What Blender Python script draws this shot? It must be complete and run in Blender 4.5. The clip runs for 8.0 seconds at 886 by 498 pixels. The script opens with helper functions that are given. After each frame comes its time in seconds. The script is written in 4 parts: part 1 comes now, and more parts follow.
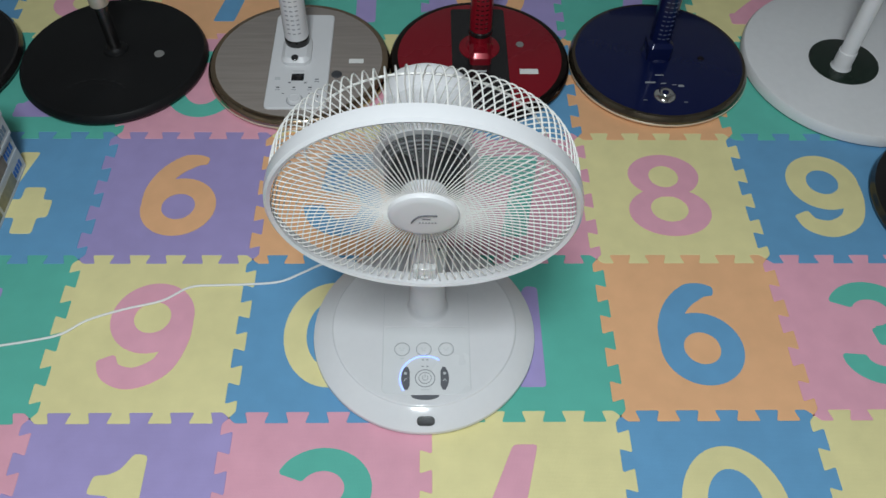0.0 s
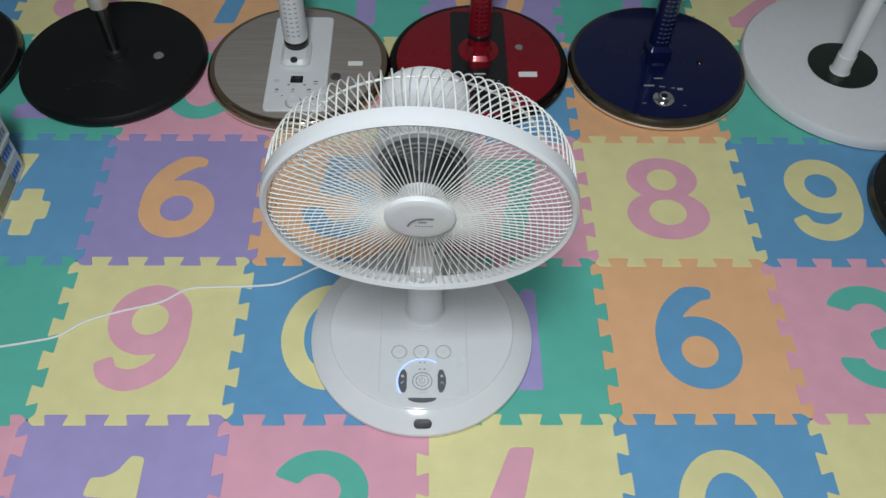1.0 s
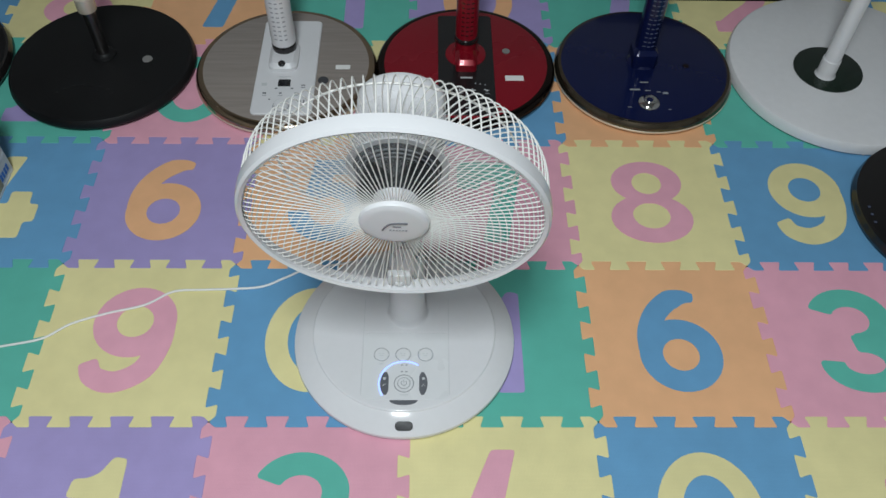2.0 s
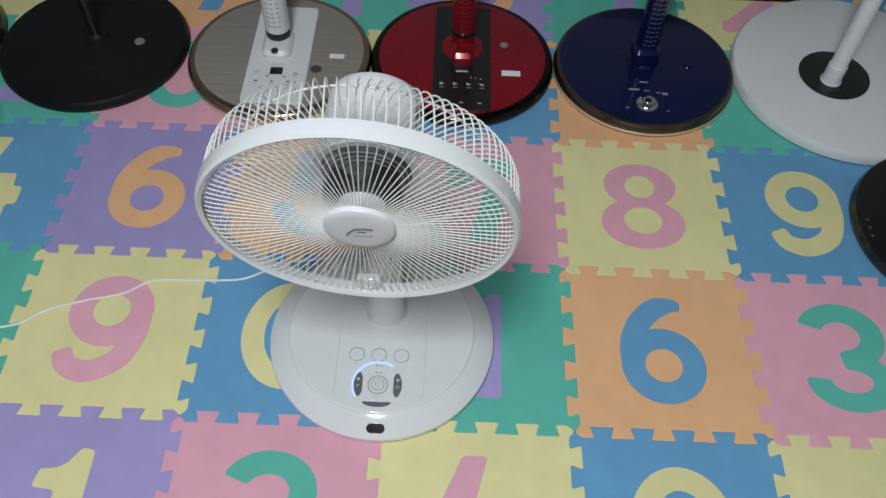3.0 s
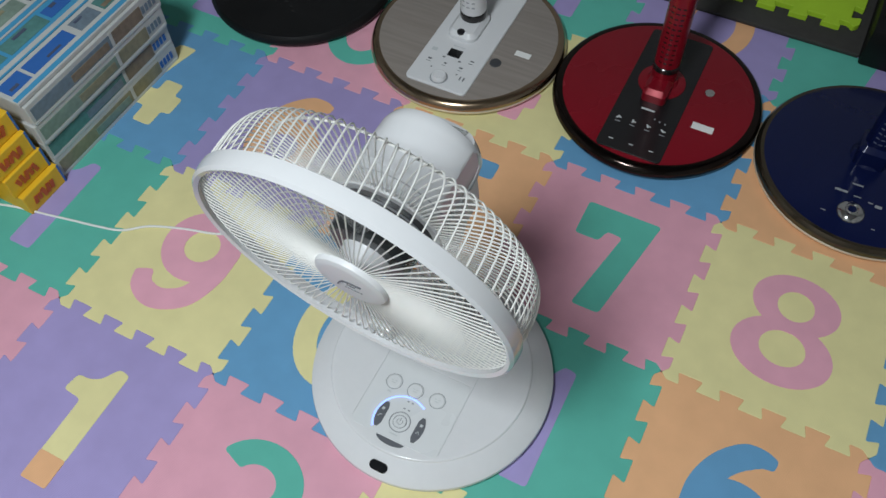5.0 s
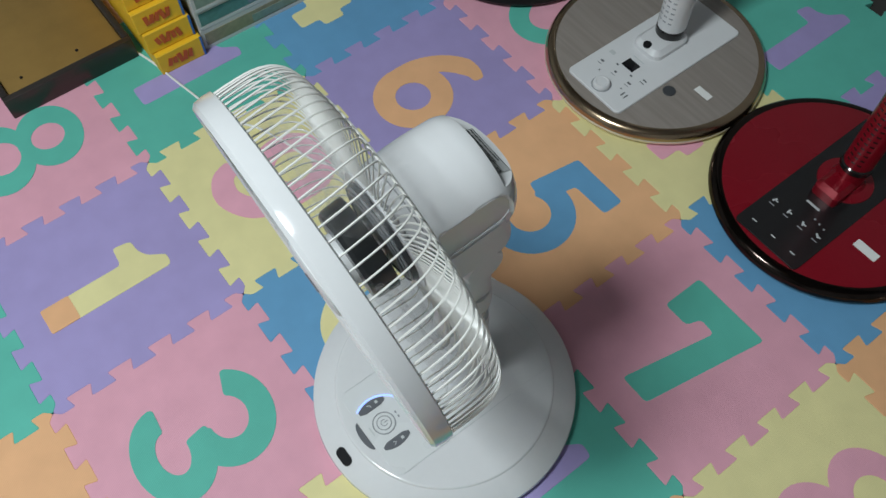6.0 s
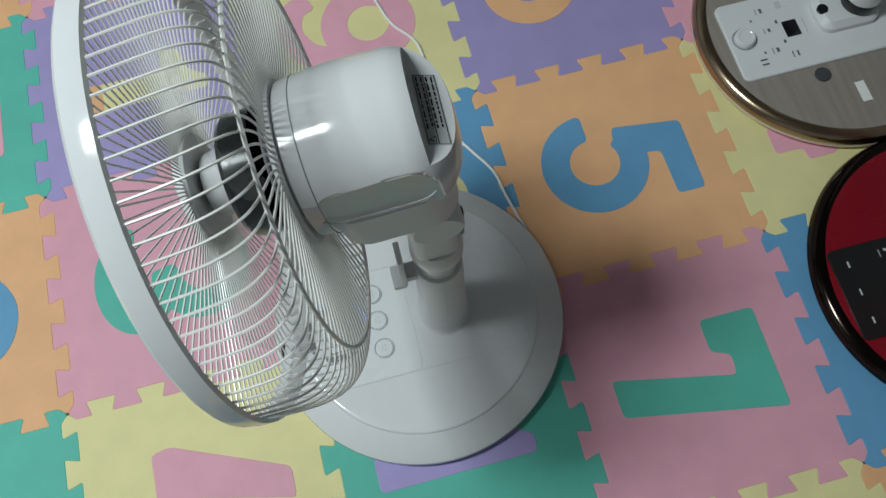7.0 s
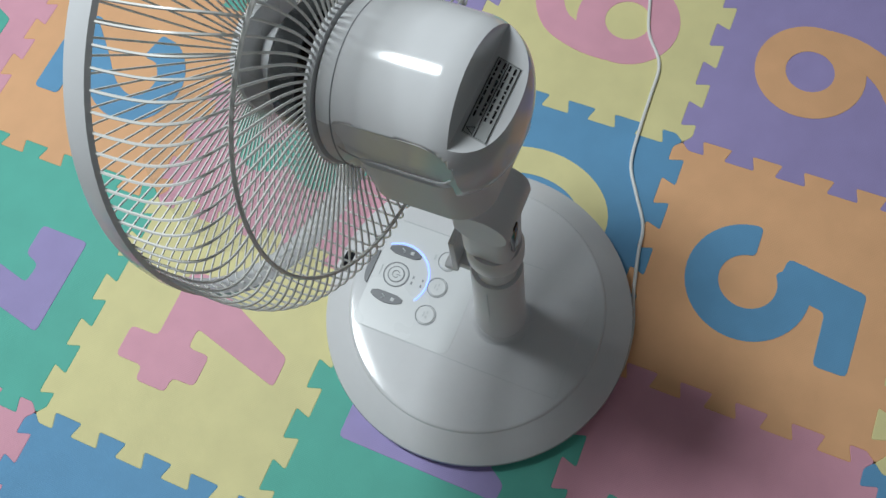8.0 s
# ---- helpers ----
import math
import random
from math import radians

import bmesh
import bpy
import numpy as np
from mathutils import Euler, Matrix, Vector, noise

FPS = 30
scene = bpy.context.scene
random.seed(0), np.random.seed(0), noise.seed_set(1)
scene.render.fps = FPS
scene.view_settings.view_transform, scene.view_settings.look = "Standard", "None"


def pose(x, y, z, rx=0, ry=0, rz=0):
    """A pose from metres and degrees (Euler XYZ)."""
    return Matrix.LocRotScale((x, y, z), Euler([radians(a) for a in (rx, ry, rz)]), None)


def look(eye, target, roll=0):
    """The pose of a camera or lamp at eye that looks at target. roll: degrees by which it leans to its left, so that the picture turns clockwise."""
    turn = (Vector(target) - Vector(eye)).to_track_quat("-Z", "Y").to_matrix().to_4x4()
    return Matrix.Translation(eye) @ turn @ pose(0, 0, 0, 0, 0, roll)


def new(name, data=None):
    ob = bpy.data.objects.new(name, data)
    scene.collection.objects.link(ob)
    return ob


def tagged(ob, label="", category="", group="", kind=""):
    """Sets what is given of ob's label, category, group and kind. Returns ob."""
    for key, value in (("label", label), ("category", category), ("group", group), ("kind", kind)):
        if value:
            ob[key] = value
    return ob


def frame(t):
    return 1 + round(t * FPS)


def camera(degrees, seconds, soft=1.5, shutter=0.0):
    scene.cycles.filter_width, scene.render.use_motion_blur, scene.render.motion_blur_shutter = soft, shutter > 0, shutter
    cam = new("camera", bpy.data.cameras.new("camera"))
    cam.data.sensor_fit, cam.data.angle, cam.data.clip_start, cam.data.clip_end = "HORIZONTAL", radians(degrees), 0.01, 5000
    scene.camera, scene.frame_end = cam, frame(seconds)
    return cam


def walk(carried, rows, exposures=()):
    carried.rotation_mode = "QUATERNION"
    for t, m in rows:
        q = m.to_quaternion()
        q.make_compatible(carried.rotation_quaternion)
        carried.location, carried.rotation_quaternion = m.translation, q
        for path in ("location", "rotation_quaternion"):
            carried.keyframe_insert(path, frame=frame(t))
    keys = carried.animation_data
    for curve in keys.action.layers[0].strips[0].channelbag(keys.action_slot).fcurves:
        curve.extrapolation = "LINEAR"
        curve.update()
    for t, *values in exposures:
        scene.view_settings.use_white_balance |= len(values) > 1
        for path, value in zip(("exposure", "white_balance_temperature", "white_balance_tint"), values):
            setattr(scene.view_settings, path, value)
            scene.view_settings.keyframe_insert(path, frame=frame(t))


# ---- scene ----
cam = camera(55.3, 8.0)
PATH = [
    (0, (-0.0023, -0.5774, 1.1865), (0.0399, 0.5702, -0.3271), 1.66),
    (0.5, (-0.0023, -0.5777, 1.1871), (0.0374, 0.5710, -0.3258), 1.67),
    (1, (0.0031, -0.5763, 1.1877), (0.0429, 0.5745, -0.3237), 1.74),
    (1.5, (0.0101, -0.5778, 1.1891), (0.0484, 0.5735, -0.3218), 1.70),
    (2, (0.0330, -0.5793, 1.1977), (0.0698, 0.5734, -0.3122), 1.70),
    (3.3, (0.0957, -0.5184, 1.1936), (0.0809, 0.5918, -0.3482), 2.45),
    (3.5, (0.0990, -0.5026, 1.1934), (0.0656, 0.6006, -0.3532), 1.92),
    (4, (0.1288, -0.4570, 1.1954), (0.0628, 0.5951, -0.3853), 1.86),
    (4.5, (0.2615, -0.3910, 1.1886), (-0.0382, 0.5912, -0.4100), -2.28),
    (5, (0.2782, -0.3105, 1.1585), (-0.2272, 0.5976, -0.4320), -2.64),
    (5.2, (0.2740, -0.2757, 1.1495), (-0.2691, 0.6007, -0.4465), -1.43),
    (6.3, (0.3500, -0.0220, 1.0798), (-0.4632, 0.3947, -0.5861), -2.27),
    (6.5, (0.3335, 0.0376, 1.0634), (-0.4745, 0.3591, -0.6259), -3.34),
    (7, (0.2913, 0.1362, 1.0206), (-0.3662, 0.2416, -0.7589), -5.97),
    (7.5, (0.2557, 0.2198, 0.9937), (-0.3479, 0.0930, -0.8034), -10.39),
    (7.7, (0.2500, 0.2498, 0.9810), (-0.3167, 0.0466, -0.8211), -10.47),
    (8, (0.2460, 0.2928, 0.9587), (-0.3222, -0.1103, -0.8090), -13.72),
]
walk(cam, [(t, look(eye, target, roll)) for t, eye, target, roll in PATH],
     [(0, 0.02, 6500, 10), (2, 0.0, 6500, 10), (4, -0.04, 6500, 10), (5, 0.0, 6500, 10), (6.5, -0.06, 6500, 5), (7, -0.14, 6500, 4), (7.5, -0.11, 6500, 6), (8, -0.08, 6500, 9)])

# ---- light ----
world = bpy.data.worlds.new("room_air")
scene.world = world
world.use_nodes = True
world.node_tree.nodes["Background"].inputs[0].default_value = (0.75, 0.88, 1.0, 1)
world.node_tree.nodes["Background"].inputs[1].default_value = 0.05
lamp_data = bpy.data.lights.new("ceiling_light", "AREA")
lamp_data.shape, lamp_data.size, lamp_data.size_y = "RECTANGLE", 0.34, 0.62
lamp_data.energy, lamp_data.color = 50.0, (0.88, 0.965, 1.0)
lamp = new("ceiling_light", lamp_data)
lamp.matrix_world = look((-0.12, -0.95, 2.34), (-0.1, -0.7, 0))
scene.view_settings.exposure = 0.0


# ---- materials ----
def mat(name, col, rough=0.5, metal=0.0, var=0.06, grain=60.0, bump=0.02, bump_scale=400.0, coat=0.0, trans=0.0, spec=0.5, per_object=0.0):
    """A surface with tone variation at two scales and fine relief."""
    m = bpy.data.materials.new(name)
    m.use_nodes = True
    nt = m.node_tree
    b = nt.nodes["Principled BSDF"]
    tc = nt.nodes.new("ShaderNodeTexCoord")
    n1 = nt.nodes.new("ShaderNodeTexNoise")
    n1.inputs["Scale"].default_value, n1.inputs["Detail"].default_value = 6.0, 3.0
    n2 = nt.nodes.new("ShaderNodeTexNoise")
    n2.inputs["Scale"].default_value, n2.inputs["Detail"].default_value = grain, 4.0
    for n in (n1, n2):
        nt.links.new(tc.outputs["Object"], n.inputs["Vector"])
    add = nt.nodes.new("ShaderNodeMath")
    add.operation = "ADD"
    nt.links.new(n1.outputs["Fac"], add.inputs[0])
    nt.links.new(n2.outputs["Fac"], add.inputs[1])
    ramp = nt.nodes.new("ShaderNodeMapRange")
    ramp.inputs["From Min"].default_value, ramp.inputs["From Max"].default_value = 0.6, 1.4
    ramp.inputs["To Min"].default_value, ramp.inputs["To Max"].default_value = 1 - var, 1 + var
    nt.links.new(add.outputs[0], ramp.inputs["Value"])
    mul = nt.nodes.new("ShaderNodeMix")
    mul.data_type, mul.blend_type = "RGBA", "MULTIPLY"
    mul.inputs[0].default_value = 1.0
    mul.inputs[6].default_value = (*col, 1)
    nt.links.new(ramp.outputs[0], mul.inputs[7])
    out = mul.outputs[2]
    if per_object:
        info = nt.nodes.new("ShaderNodeObjectInfo")
        r2 = nt.nodes.new("ShaderNodeMapRange")
        r2.inputs["To Min"].default_value, r2.inputs["To Max"].default_value = 1 - per_object, 1 + per_object
        nt.links.new(info.outputs["Random"], r2.inputs["Value"])
        m2 = nt.nodes.new("ShaderNodeMix")
        m2.data_type, m2.blend_type = "RGBA", "MULTIPLY"
        m2.inputs[0].default_value = 1.0
        nt.links.new(out, m2.inputs[6])
        nt.links.new(r2.outputs[0], m2.inputs[7])
        out = m2.outputs[2]
    nt.links.new(out, b.inputs["Base Color"])
    b.inputs["Roughness"].default_value, b.inputs["Metallic"].default_value = rough, metal
    b.inputs["Coat Weight"].default_value = coat
    b.inputs["Coat Roughness"].default_value = 0.06
    b.inputs["Specular IOR Level"].default_value = spec
    b.inputs["Transmission Weight"].default_value = trans
    rr = nt.nodes.new("ShaderNodeMapRange")
    rr.inputs["To Min"].default_value, rr.inputs["To Max"].default_value = max(rough - 0.06, 0.02), min(rough + 0.06, 1.0)
    nt.links.new(n1.outputs["Fac"], rr.inputs["Value"])
    nt.links.new(rr.outputs[0], b.inputs["Roughness"])
    if bump:
        n3 = nt.nodes.new("ShaderNodeTexNoise")
        n3.inputs["Scale"].default_value, n3.inputs["Detail"].default_value = bump_scale, 2.0
        nt.links.new(tc.outputs["Object"], n3.inputs["Vector"])
        bp = nt.nodes.new("ShaderNodeBump")
        bp.inputs["Strength"].default_value, bp.inputs["Distance"].default_value = bump, 0.002
        nt.links.new(n3.outputs["Fac"], bp.inputs["Height"])
        nt.links.new(bp.outputs[0], b.inputs["Normal"])
    return m


def foam(name, col):
    """Soft sheet foam with a fine pressed weave and faint scuffs."""
    m = mat(name, col, rough=0.62, var=0.07, grain=25.0, bump=0, spec=0.35, per_object=0.04)
    nt = m.node_tree
    b = nt.nodes["Principled BSDF"]
    tc = nt.nodes.new("ShaderNodeTexCoord")
    waves = []
    for axis in ("X", "Y"):
        w = nt.nodes.new("ShaderNodeTexWave")
        w.bands_direction = axis
        w.inputs["Scale"].default_value = 160.0
        w.inputs["Distortion"].default_value = 0.6
        nt.links.new(tc.outputs["Object"], w.inputs["Vector"])
        waves.append(w)
    a = nt.nodes.new("ShaderNodeMath")
    a.operation = "MULTIPLY"
    nt.links.new(waves[0].outputs["Fac"], a.inputs[0])
    nt.links.new(waves[1].outputs["Fac"], a.inputs[1])
    dents = nt.nodes.new("ShaderNodeTexNoise")
    dents.inputs["Scale"].default_value, dents.inputs["Detail"].default_value = 14.0, 3.0
    nt.links.new(tc.outputs["Object"], dents.inputs["Vector"])
    d2 = nt.nodes.new("ShaderNodeMath")
    d2.operation = "MULTIPLY_ADD"
    d2.inputs[1].default_value = 2.0
    nt.links.new(dents.outputs["Fac"], d2.inputs[0])
    nt.links.new(a.outputs[0], d2.inputs[2])
    bp = nt.nodes.new("ShaderNodeBump")
    bp.inputs["Strength"].default_value, bp.inputs["Distance"].default_value = 0.25, 0.0006
    nt.links.new(d2.outputs[0], bp.inputs["Height"])
    nt.links.new(bp.outputs[0], b.inputs["Normal"])
    return m


def glow(name, col, strength):
    m = bpy.data.materials.new(name)
    m.use_nodes = True
    b = m.node_tree.nodes["Principled BSDF"]
    b.inputs["Base Color"].default_value = (*col, 1)
    b.inputs["Emission Color"].default_value = (*col, 1)
    b.inputs["Emission Strength"].default_value = strength
    return m


def clear_plastic(name, col, cover):
    """Thin tinted clear plastic: mostly see-through, with a milky part and gloss."""
    m = bpy.data.materials.new(name)
    m.use_nodes = True
    nt = m.node_tree
    b = nt.nodes["Principled BSDF"]
    b.inputs["Base Color"].default_value = (*col, 1)
    b.inputs["Roughness"].default_value = 0.12
    tr = nt.nodes.new("ShaderNodeBsdfTransparent")
    mx = nt.nodes.new("ShaderNodeMixShader")
    mx.inputs[0].default_value = cover
    nt.links.new(tr.outputs[0], mx.inputs[1])
    nt.links.new(b.outputs[0], mx.inputs[2])
    nt.links.new(mx.outputs[0], nt.nodes["Material Output"].inputs["Surface"])
    return m


def wood_print(name):
    """Grey-brown printed wood grain."""
    m = mat(name, (0.20, 0.165, 0.14), rough=0.32, var=0.08, grain=40, bump=0, coat=0.25)
    nt = m.node_tree
    tc = nt.nodes.new("ShaderNodeTexCoord")
    mp = nt.nodes.new("ShaderNodeMapping")
    mp.inputs["Scale"].default_value = (6.0, 120.0, 1.0)
    nt.links.new(tc.outputs["Object"], mp.inputs["Vector"])
    n = nt.nodes.new("ShaderNodeTexNoise")
    n.inputs["Scale"].default_value, n.inputs["Detail"].default_value = 1.0, 5.0
    nt.links.new(mp.outputs[0], n.inputs["Vector"])
    cr = nt.nodes.new("ShaderNodeValToRGB")
    cr.color_ramp.elements[0].position, cr.color_ramp.elements[1].position = 0.3, 0.75
    cr.color_ramp.elements[0].color = (0.235, 0.203, 0.182, 1)
    cr.color_ramp.elements[1].color = (0.305, 0.265, 0.238, 1)
    nt.links.new(n.outputs["Fac"], cr.inputs[0])
    nt.links.new(cr.outputs[0], nt.nodes["Principled BSDF"].inputs["Base Color"])
    return m


FOAM = {
    "yellow": foam("foam_yellow", (0.74, 0.67, 0.34)),
    "blue": foam("foam_blue", (0.13, 0.33, 0.55)),
    "purple": foam("foam_purple", (0.36, 0.30, 0.57)),
    "orange": foam("foam_orange", (0.80, 0.44, 0.23)),
    "pink": foam("foam_pink", (0.74, 0.365, 0.46)),
    "green": foam("foam_green", (0.11, 0.47, 0.38)),
    "lime": foam("foam_lime", (0.38, 0.60, 0.03)),
}
M_WHITE = mat("white_plastic", (0.70, 0.70, 0.715), 0.12, var=0.02, grain=90, bump=0.01, bump_scale=900)
M_WHITE2 = mat("white_satin_plastic", (0.70, 0.70, 0.715), 0.38, var=0.02, bump=0.015, bump_scale=900)
M_PANEL = mat("panel_film", (0.69, 0.70, 0.71), 0.26, var=0.02, bump=0)
M_WIRE = mat("white_coated_wire", (0.80, 0.79, 0.76), 0.3, var=0.03, bump=0)
M_GREYBTN = mat("grey_key", (0.12, 0.125, 0.14), 0.35, var=0.05, bump=0)
M_PRINT = mat("grey_print", (0.30, 0.31, 0.33), 0.5, var=0.05, bump=0)
M_FAINT = mat("faint_dark_print", (0.018, 0.018, 0.018), 0.9, var=0.1, bump=0)
M_DIM = mat("dim_blue_grey", (0.07, 0.085, 0.14), 0.4, var=0.05, bump=0)
M_PALE = mat("pale_print", (0.55, 0.57, 0.58), 0.4, var=0.03, bump=0)
M_BLACKWIN = mat("black_window", (0.006, 0.006, 0.008), 0.08, var=0.0, bump=0)
M_HUBGREY = mat("smoky_hub_plastic", (0.024, 0.026, 0.028), 0.24, var=0.08, bump=0)
M_DARKHUB = mat("dark_grey_plastic", (0.05, 0.052, 0.058), 0.35, var=0.08, bump=0.02)
M_BLUELED = glow("blue_led", (0.20, 0.32, 1.0), 2.0)
M_BLADE = clear_plastic("clear_blade", (0.72, 0.73, 0.74), 0.14)
M_CLEAR = clear_plastic("clear_clip", (0.82, 0.83, 0.83), 0.6)
# pale label; the shade of the notch is put into its grey
M_LABEL = mat("label_greyed_for_shade", (0.44, 0.45, 0.45), 0.45, var=0.05, bump=0)
M_CORD = mat("white_cord", (0.78, 0.78, 0.76), 0.45, var=0.03, bump=0)
M_BLACK = mat("black_grained_plastic", (0.0075, 0.0075, 0.008), 0.42, var=0.35, grain=420, bump=0.22, bump_scale=650, spec=0.22)
M_BLACKRIM = mat("black_rim", (0.012, 0.011, 0.011), 0.14, var=0.1, bump=0)
M_CHROME = mat("chrome", (0.75, 0.74, 0.72), 0.12, metal=1.0, var=0.04, bump=0)
M_GUNMETAL = mat("gunmetal", (0.36, 0.34, 0.33), 0.24, metal=1.0, var=0.08, bump=0)
M_BRONZE = mat("bronze_chrome", (0.42, 0.31, 0.21), 0.2, metal=1.0, var=0.06, bump=0)
M_SMOKE = mat("smoked_chrome", (0.045, 0.034, 0.030), 0.12, metal=1.0, var=0.06, bump=0)
M_SMOKE2 = mat("smoked_bronze", (0.13, 0.105, 0.075), 0.16, metal=0.9, var=0.06, bump=0)
M_GILT = mat("gilt_edge", (0.80, 0.70, 0.56), 0.25, metal=0.55, var=0.05, bump=0)
M_WOOD = wood_print("grey_wood_print")
M_RED = mat("metallic_red", (0.24, 0.006, 0.016), 0.28, metal=0.2, var=0.08, grain=300, bump=0, coat=0.2, spec=0.3)
M_NAVY = mat("metallic_navy", (0.005, 0.009, 0.050), 0.2, metal=0.1, var=0.1, grain=300, bump=0, coat=0.2, spec=0.3)
M_BLACKPANEL = mat("black_panel", (0.012, 0.011, 0.012), 0.22, var=0.1, bump=0)
M_GREYWHITE = mat("grey_white_plastic", (0.68, 0.68, 0.69), 0.45, var=0.04, bump=0.02)
M_STICKER = mat("white_sticker", (0.80, 0.80, 0.78), 0.6, var=0.02, bump=0)
# black plate, with the green it reflects mixed into the base colour
M_GREENSHEEN = mat("black_gloss_green_sheen", (0.012, 0.022, 0.016), 0.15, var=0.3, bump=0)
M_DARKFLOOR = mat("dark_floor_covering", (0.035, 0.033, 0.030), 0.8, var=0.2, bump=0.2, bump_scale=120)
# grey of the unseen walls, set low to limit fill and reflections
M_WALL = mat("unseen_wall", (0.38, 0.38, 0.38), 0.85, var=0.03, bump=0.05, bump_scale=80)
M_CARDYELLOW = mat("yellow_carton", (0.80, 0.47, 0.02), 0.5, var=0.06, bump=0.02)
M_CARDBLUE = mat("blue_carton", (0.03, 0.13, 0.42), 0.45, var=0.06, bump=0)
M_CARDWHITE = mat("white_carton", (0.50, 0.51, 0.50), 0.45, var=0.08, bump=0)
M_CARDSKY = mat("sky_blue_print", (0.06, 0.30, 0.52), 0.4, var=0.06, bump=0)
M_CARDGREEN = mat("grey_green_print", (0.19, 0.26, 0.22), 0.45, var=0.3, grain=90, bump=0)
M_CARDTEAL = mat("teal_print", (0.08, 0.21, 0.20), 0.45, var=0.3, grain=90, bump=0)
M_CARDOLIVE = mat("olive_print", (0.24, 0.22, 0.14), 0.45, var=0.3, grain=90, bump=0)
M_CARDBROWN = mat("brown_print", (0.21, 0.16, 0.11), 0.45, var=0.35, grain=90, bump=0)
M_CARDSLATE = mat("slate_print", (0.15, 0.20, 0.25), 0.45, var=0.3, grain=90, bump=0)
M_REDPRINT = mat("red_print", (0.52, 0.09, 0.015), 0.5, var=0.1, bump=0)
M_GOLD = mat("dull_gold_board", (0.30, 0.18, 0.05), 0.38, metal=0.3, var=0.12, grain=30, bump=0.03)
M_DARKFRAME = mat("dark_metal_frame", (0.06, 0.05, 0.045), 0.3, metal=0.6, var=0.1, bump=0)
M_HAZE = clear_plastic("cloudy_plastic", (0.62, 0.62, 0.64), 0.6)


# ---- building helpers ----
def part(name, bm, material, parent=None, label="", angle=35):
    """Links a bmesh as one mesh object, under a thing or a part."""
    me = bpy.data.meshes.new(name)
    bmesh.ops.recalc_face_normals(bm, faces=bm.faces)
    bm.to_mesh(me)
    bm.free()
    me.materials.append(material)
    me.polygons.foreach_set("use_smooth", [True] * len(me.polygons))
    me.set_sharp_from_angle(angle=radians(angle))
    ob = new(name, me)
    if parent:
        ob.parent = parent
    return tagged(ob, label)


def shared(name, me, parent, m=None, material=None):
    """One more object on an existing mesh."""
    ob = new(name, me)
    ob.parent = parent
    if m is not None:
        ob.matrix_basis = m
    if material:
        ob.material_slots[0].link = "OBJECT"
        ob.material_slots[0].material = material
    return ob


def thing(name, at, label, category, group="", turn=0):
    e = new(name)
    e.empty_display_size = 0.05
    e.matrix_basis = pose(*at, 0, 0, turn)
    return tagged(e, label, category, group)


def lathe(profile, seg=64, m=Matrix()):
    """A turned form about z from (radius, height) pairs."""
    bm = bmesh.new()
    rings = []
    for r, z in profile:
        if r < 1e-6:
            rings.append([bm.verts.new(m @ Vector((0, 0, z)))])
        else:
            rings.append([bm.verts.new(m @ Vector((r * math.cos(a), r * math.sin(a), z))) for a in (2 * math.pi * k / seg for k in range(seg))])
    for a, b in zip(rings, rings[1:]):
        for k in range(seg):
            n = (k + 1) % seg
            if len(a) == 1 and len(b) > 1:
                bm.faces.new((a[0], b[k], b[n]))
            elif len(b) == 1 and len(a) > 1:
                bm.faces.new((a[k], b[0], a[n]))
            elif len(a) > 1:
                bm.faces.new((a[k], b[k], b[n], a[n]))
    return bm


def box(sx, sy, sz, m=Matrix(), bevel=0.0, seg=2):
    """A box of that size about its centre, with rounded edges."""
    bm = bmesh.new()
    bmesh.ops.create_cube(bm, size=1)
    bmesh.ops.scale(bm, vec=(sx, sy, sz), verts=bm.verts)
    if bevel:
        bmesh.ops.bevel(bm, geom=bm.edges[:], offset=bevel, segments=seg, affect="EDGES", profile=0.5)
    bm.transform(m)
    return bm


def plate(outline, z0, z1, m=Matrix(), bevel=0.0):
    """A flat outline given thickness, its top edge eased."""
    bm = bmesh.new()
    vs = [bm.verts.new((x, y, z1)) for x, y in outline]
    f = bm.faces.new(vs)
    f.normal_update()
    if f.normal.z < 0:
        f.normal_flip()
    res = bmesh.ops.extrude_face_region(bm, geom=[f])
    low = [v for v in res["geom"] if isinstance(v, bmesh.types.BMVert)]
    for v in low:
        v.co.z = z0
    if bevel:
        top = [e for e in f.edges] if f.is_valid else []
        if top:
            bmesh.ops.bevel(bm, geom=top, offset=bevel, segments=1, affect="EDGES")
    bmesh.ops.triangulate(bm, faces=[g for g in bm.faces if len(g.verts) > 4])
    bm.transform(m)
    return bm


def rounded(w, h, r, n=6, cx=0.0, cy=0.0):
    """The outline of a rectangle with round corners."""
    pts = []
    for qx, qy, a0 in ((1, 1, 0), (-1, 1, 90), (-1, -1, 180), (1, -1, 270)):
        for k in range(n + 1):
            a = radians(a0 + 90 * k / n)
            pts.append((cx + qx * (w / 2 - r) + r * math.cos(a), cy + qy * (h / 2 - r) + r * math.sin(a)))
    return pts


def ellipse(rx, ry, n=40, cx=0.0, cy=0.0):
    return [(cx + rx * math.cos(2 * math.pi * k / n), cy + ry * math.sin(2 * math.pi * k / n)) for k in range(n)]


def smooth_line(pts, n=8):
    """A Catmull-Rom line through the points."""
    p = [Vector(v) for v in pts]
    p = [2 * p[0] - p[1]] + p + [2 * p[-1] - p[-2]]
    out = []
    for a, b, c, d in zip(p, p[1:], p[2:], p[3:]):
        for k in range(n):
            t = k / n
            out.append(0.5 * (2 * b + (c - a) * t + (2 * a - 5 * b + 4 * c - d) * t * t + (3 * b - a - 3 * c + d) * t ** 3))
    return out + [p[-2]]


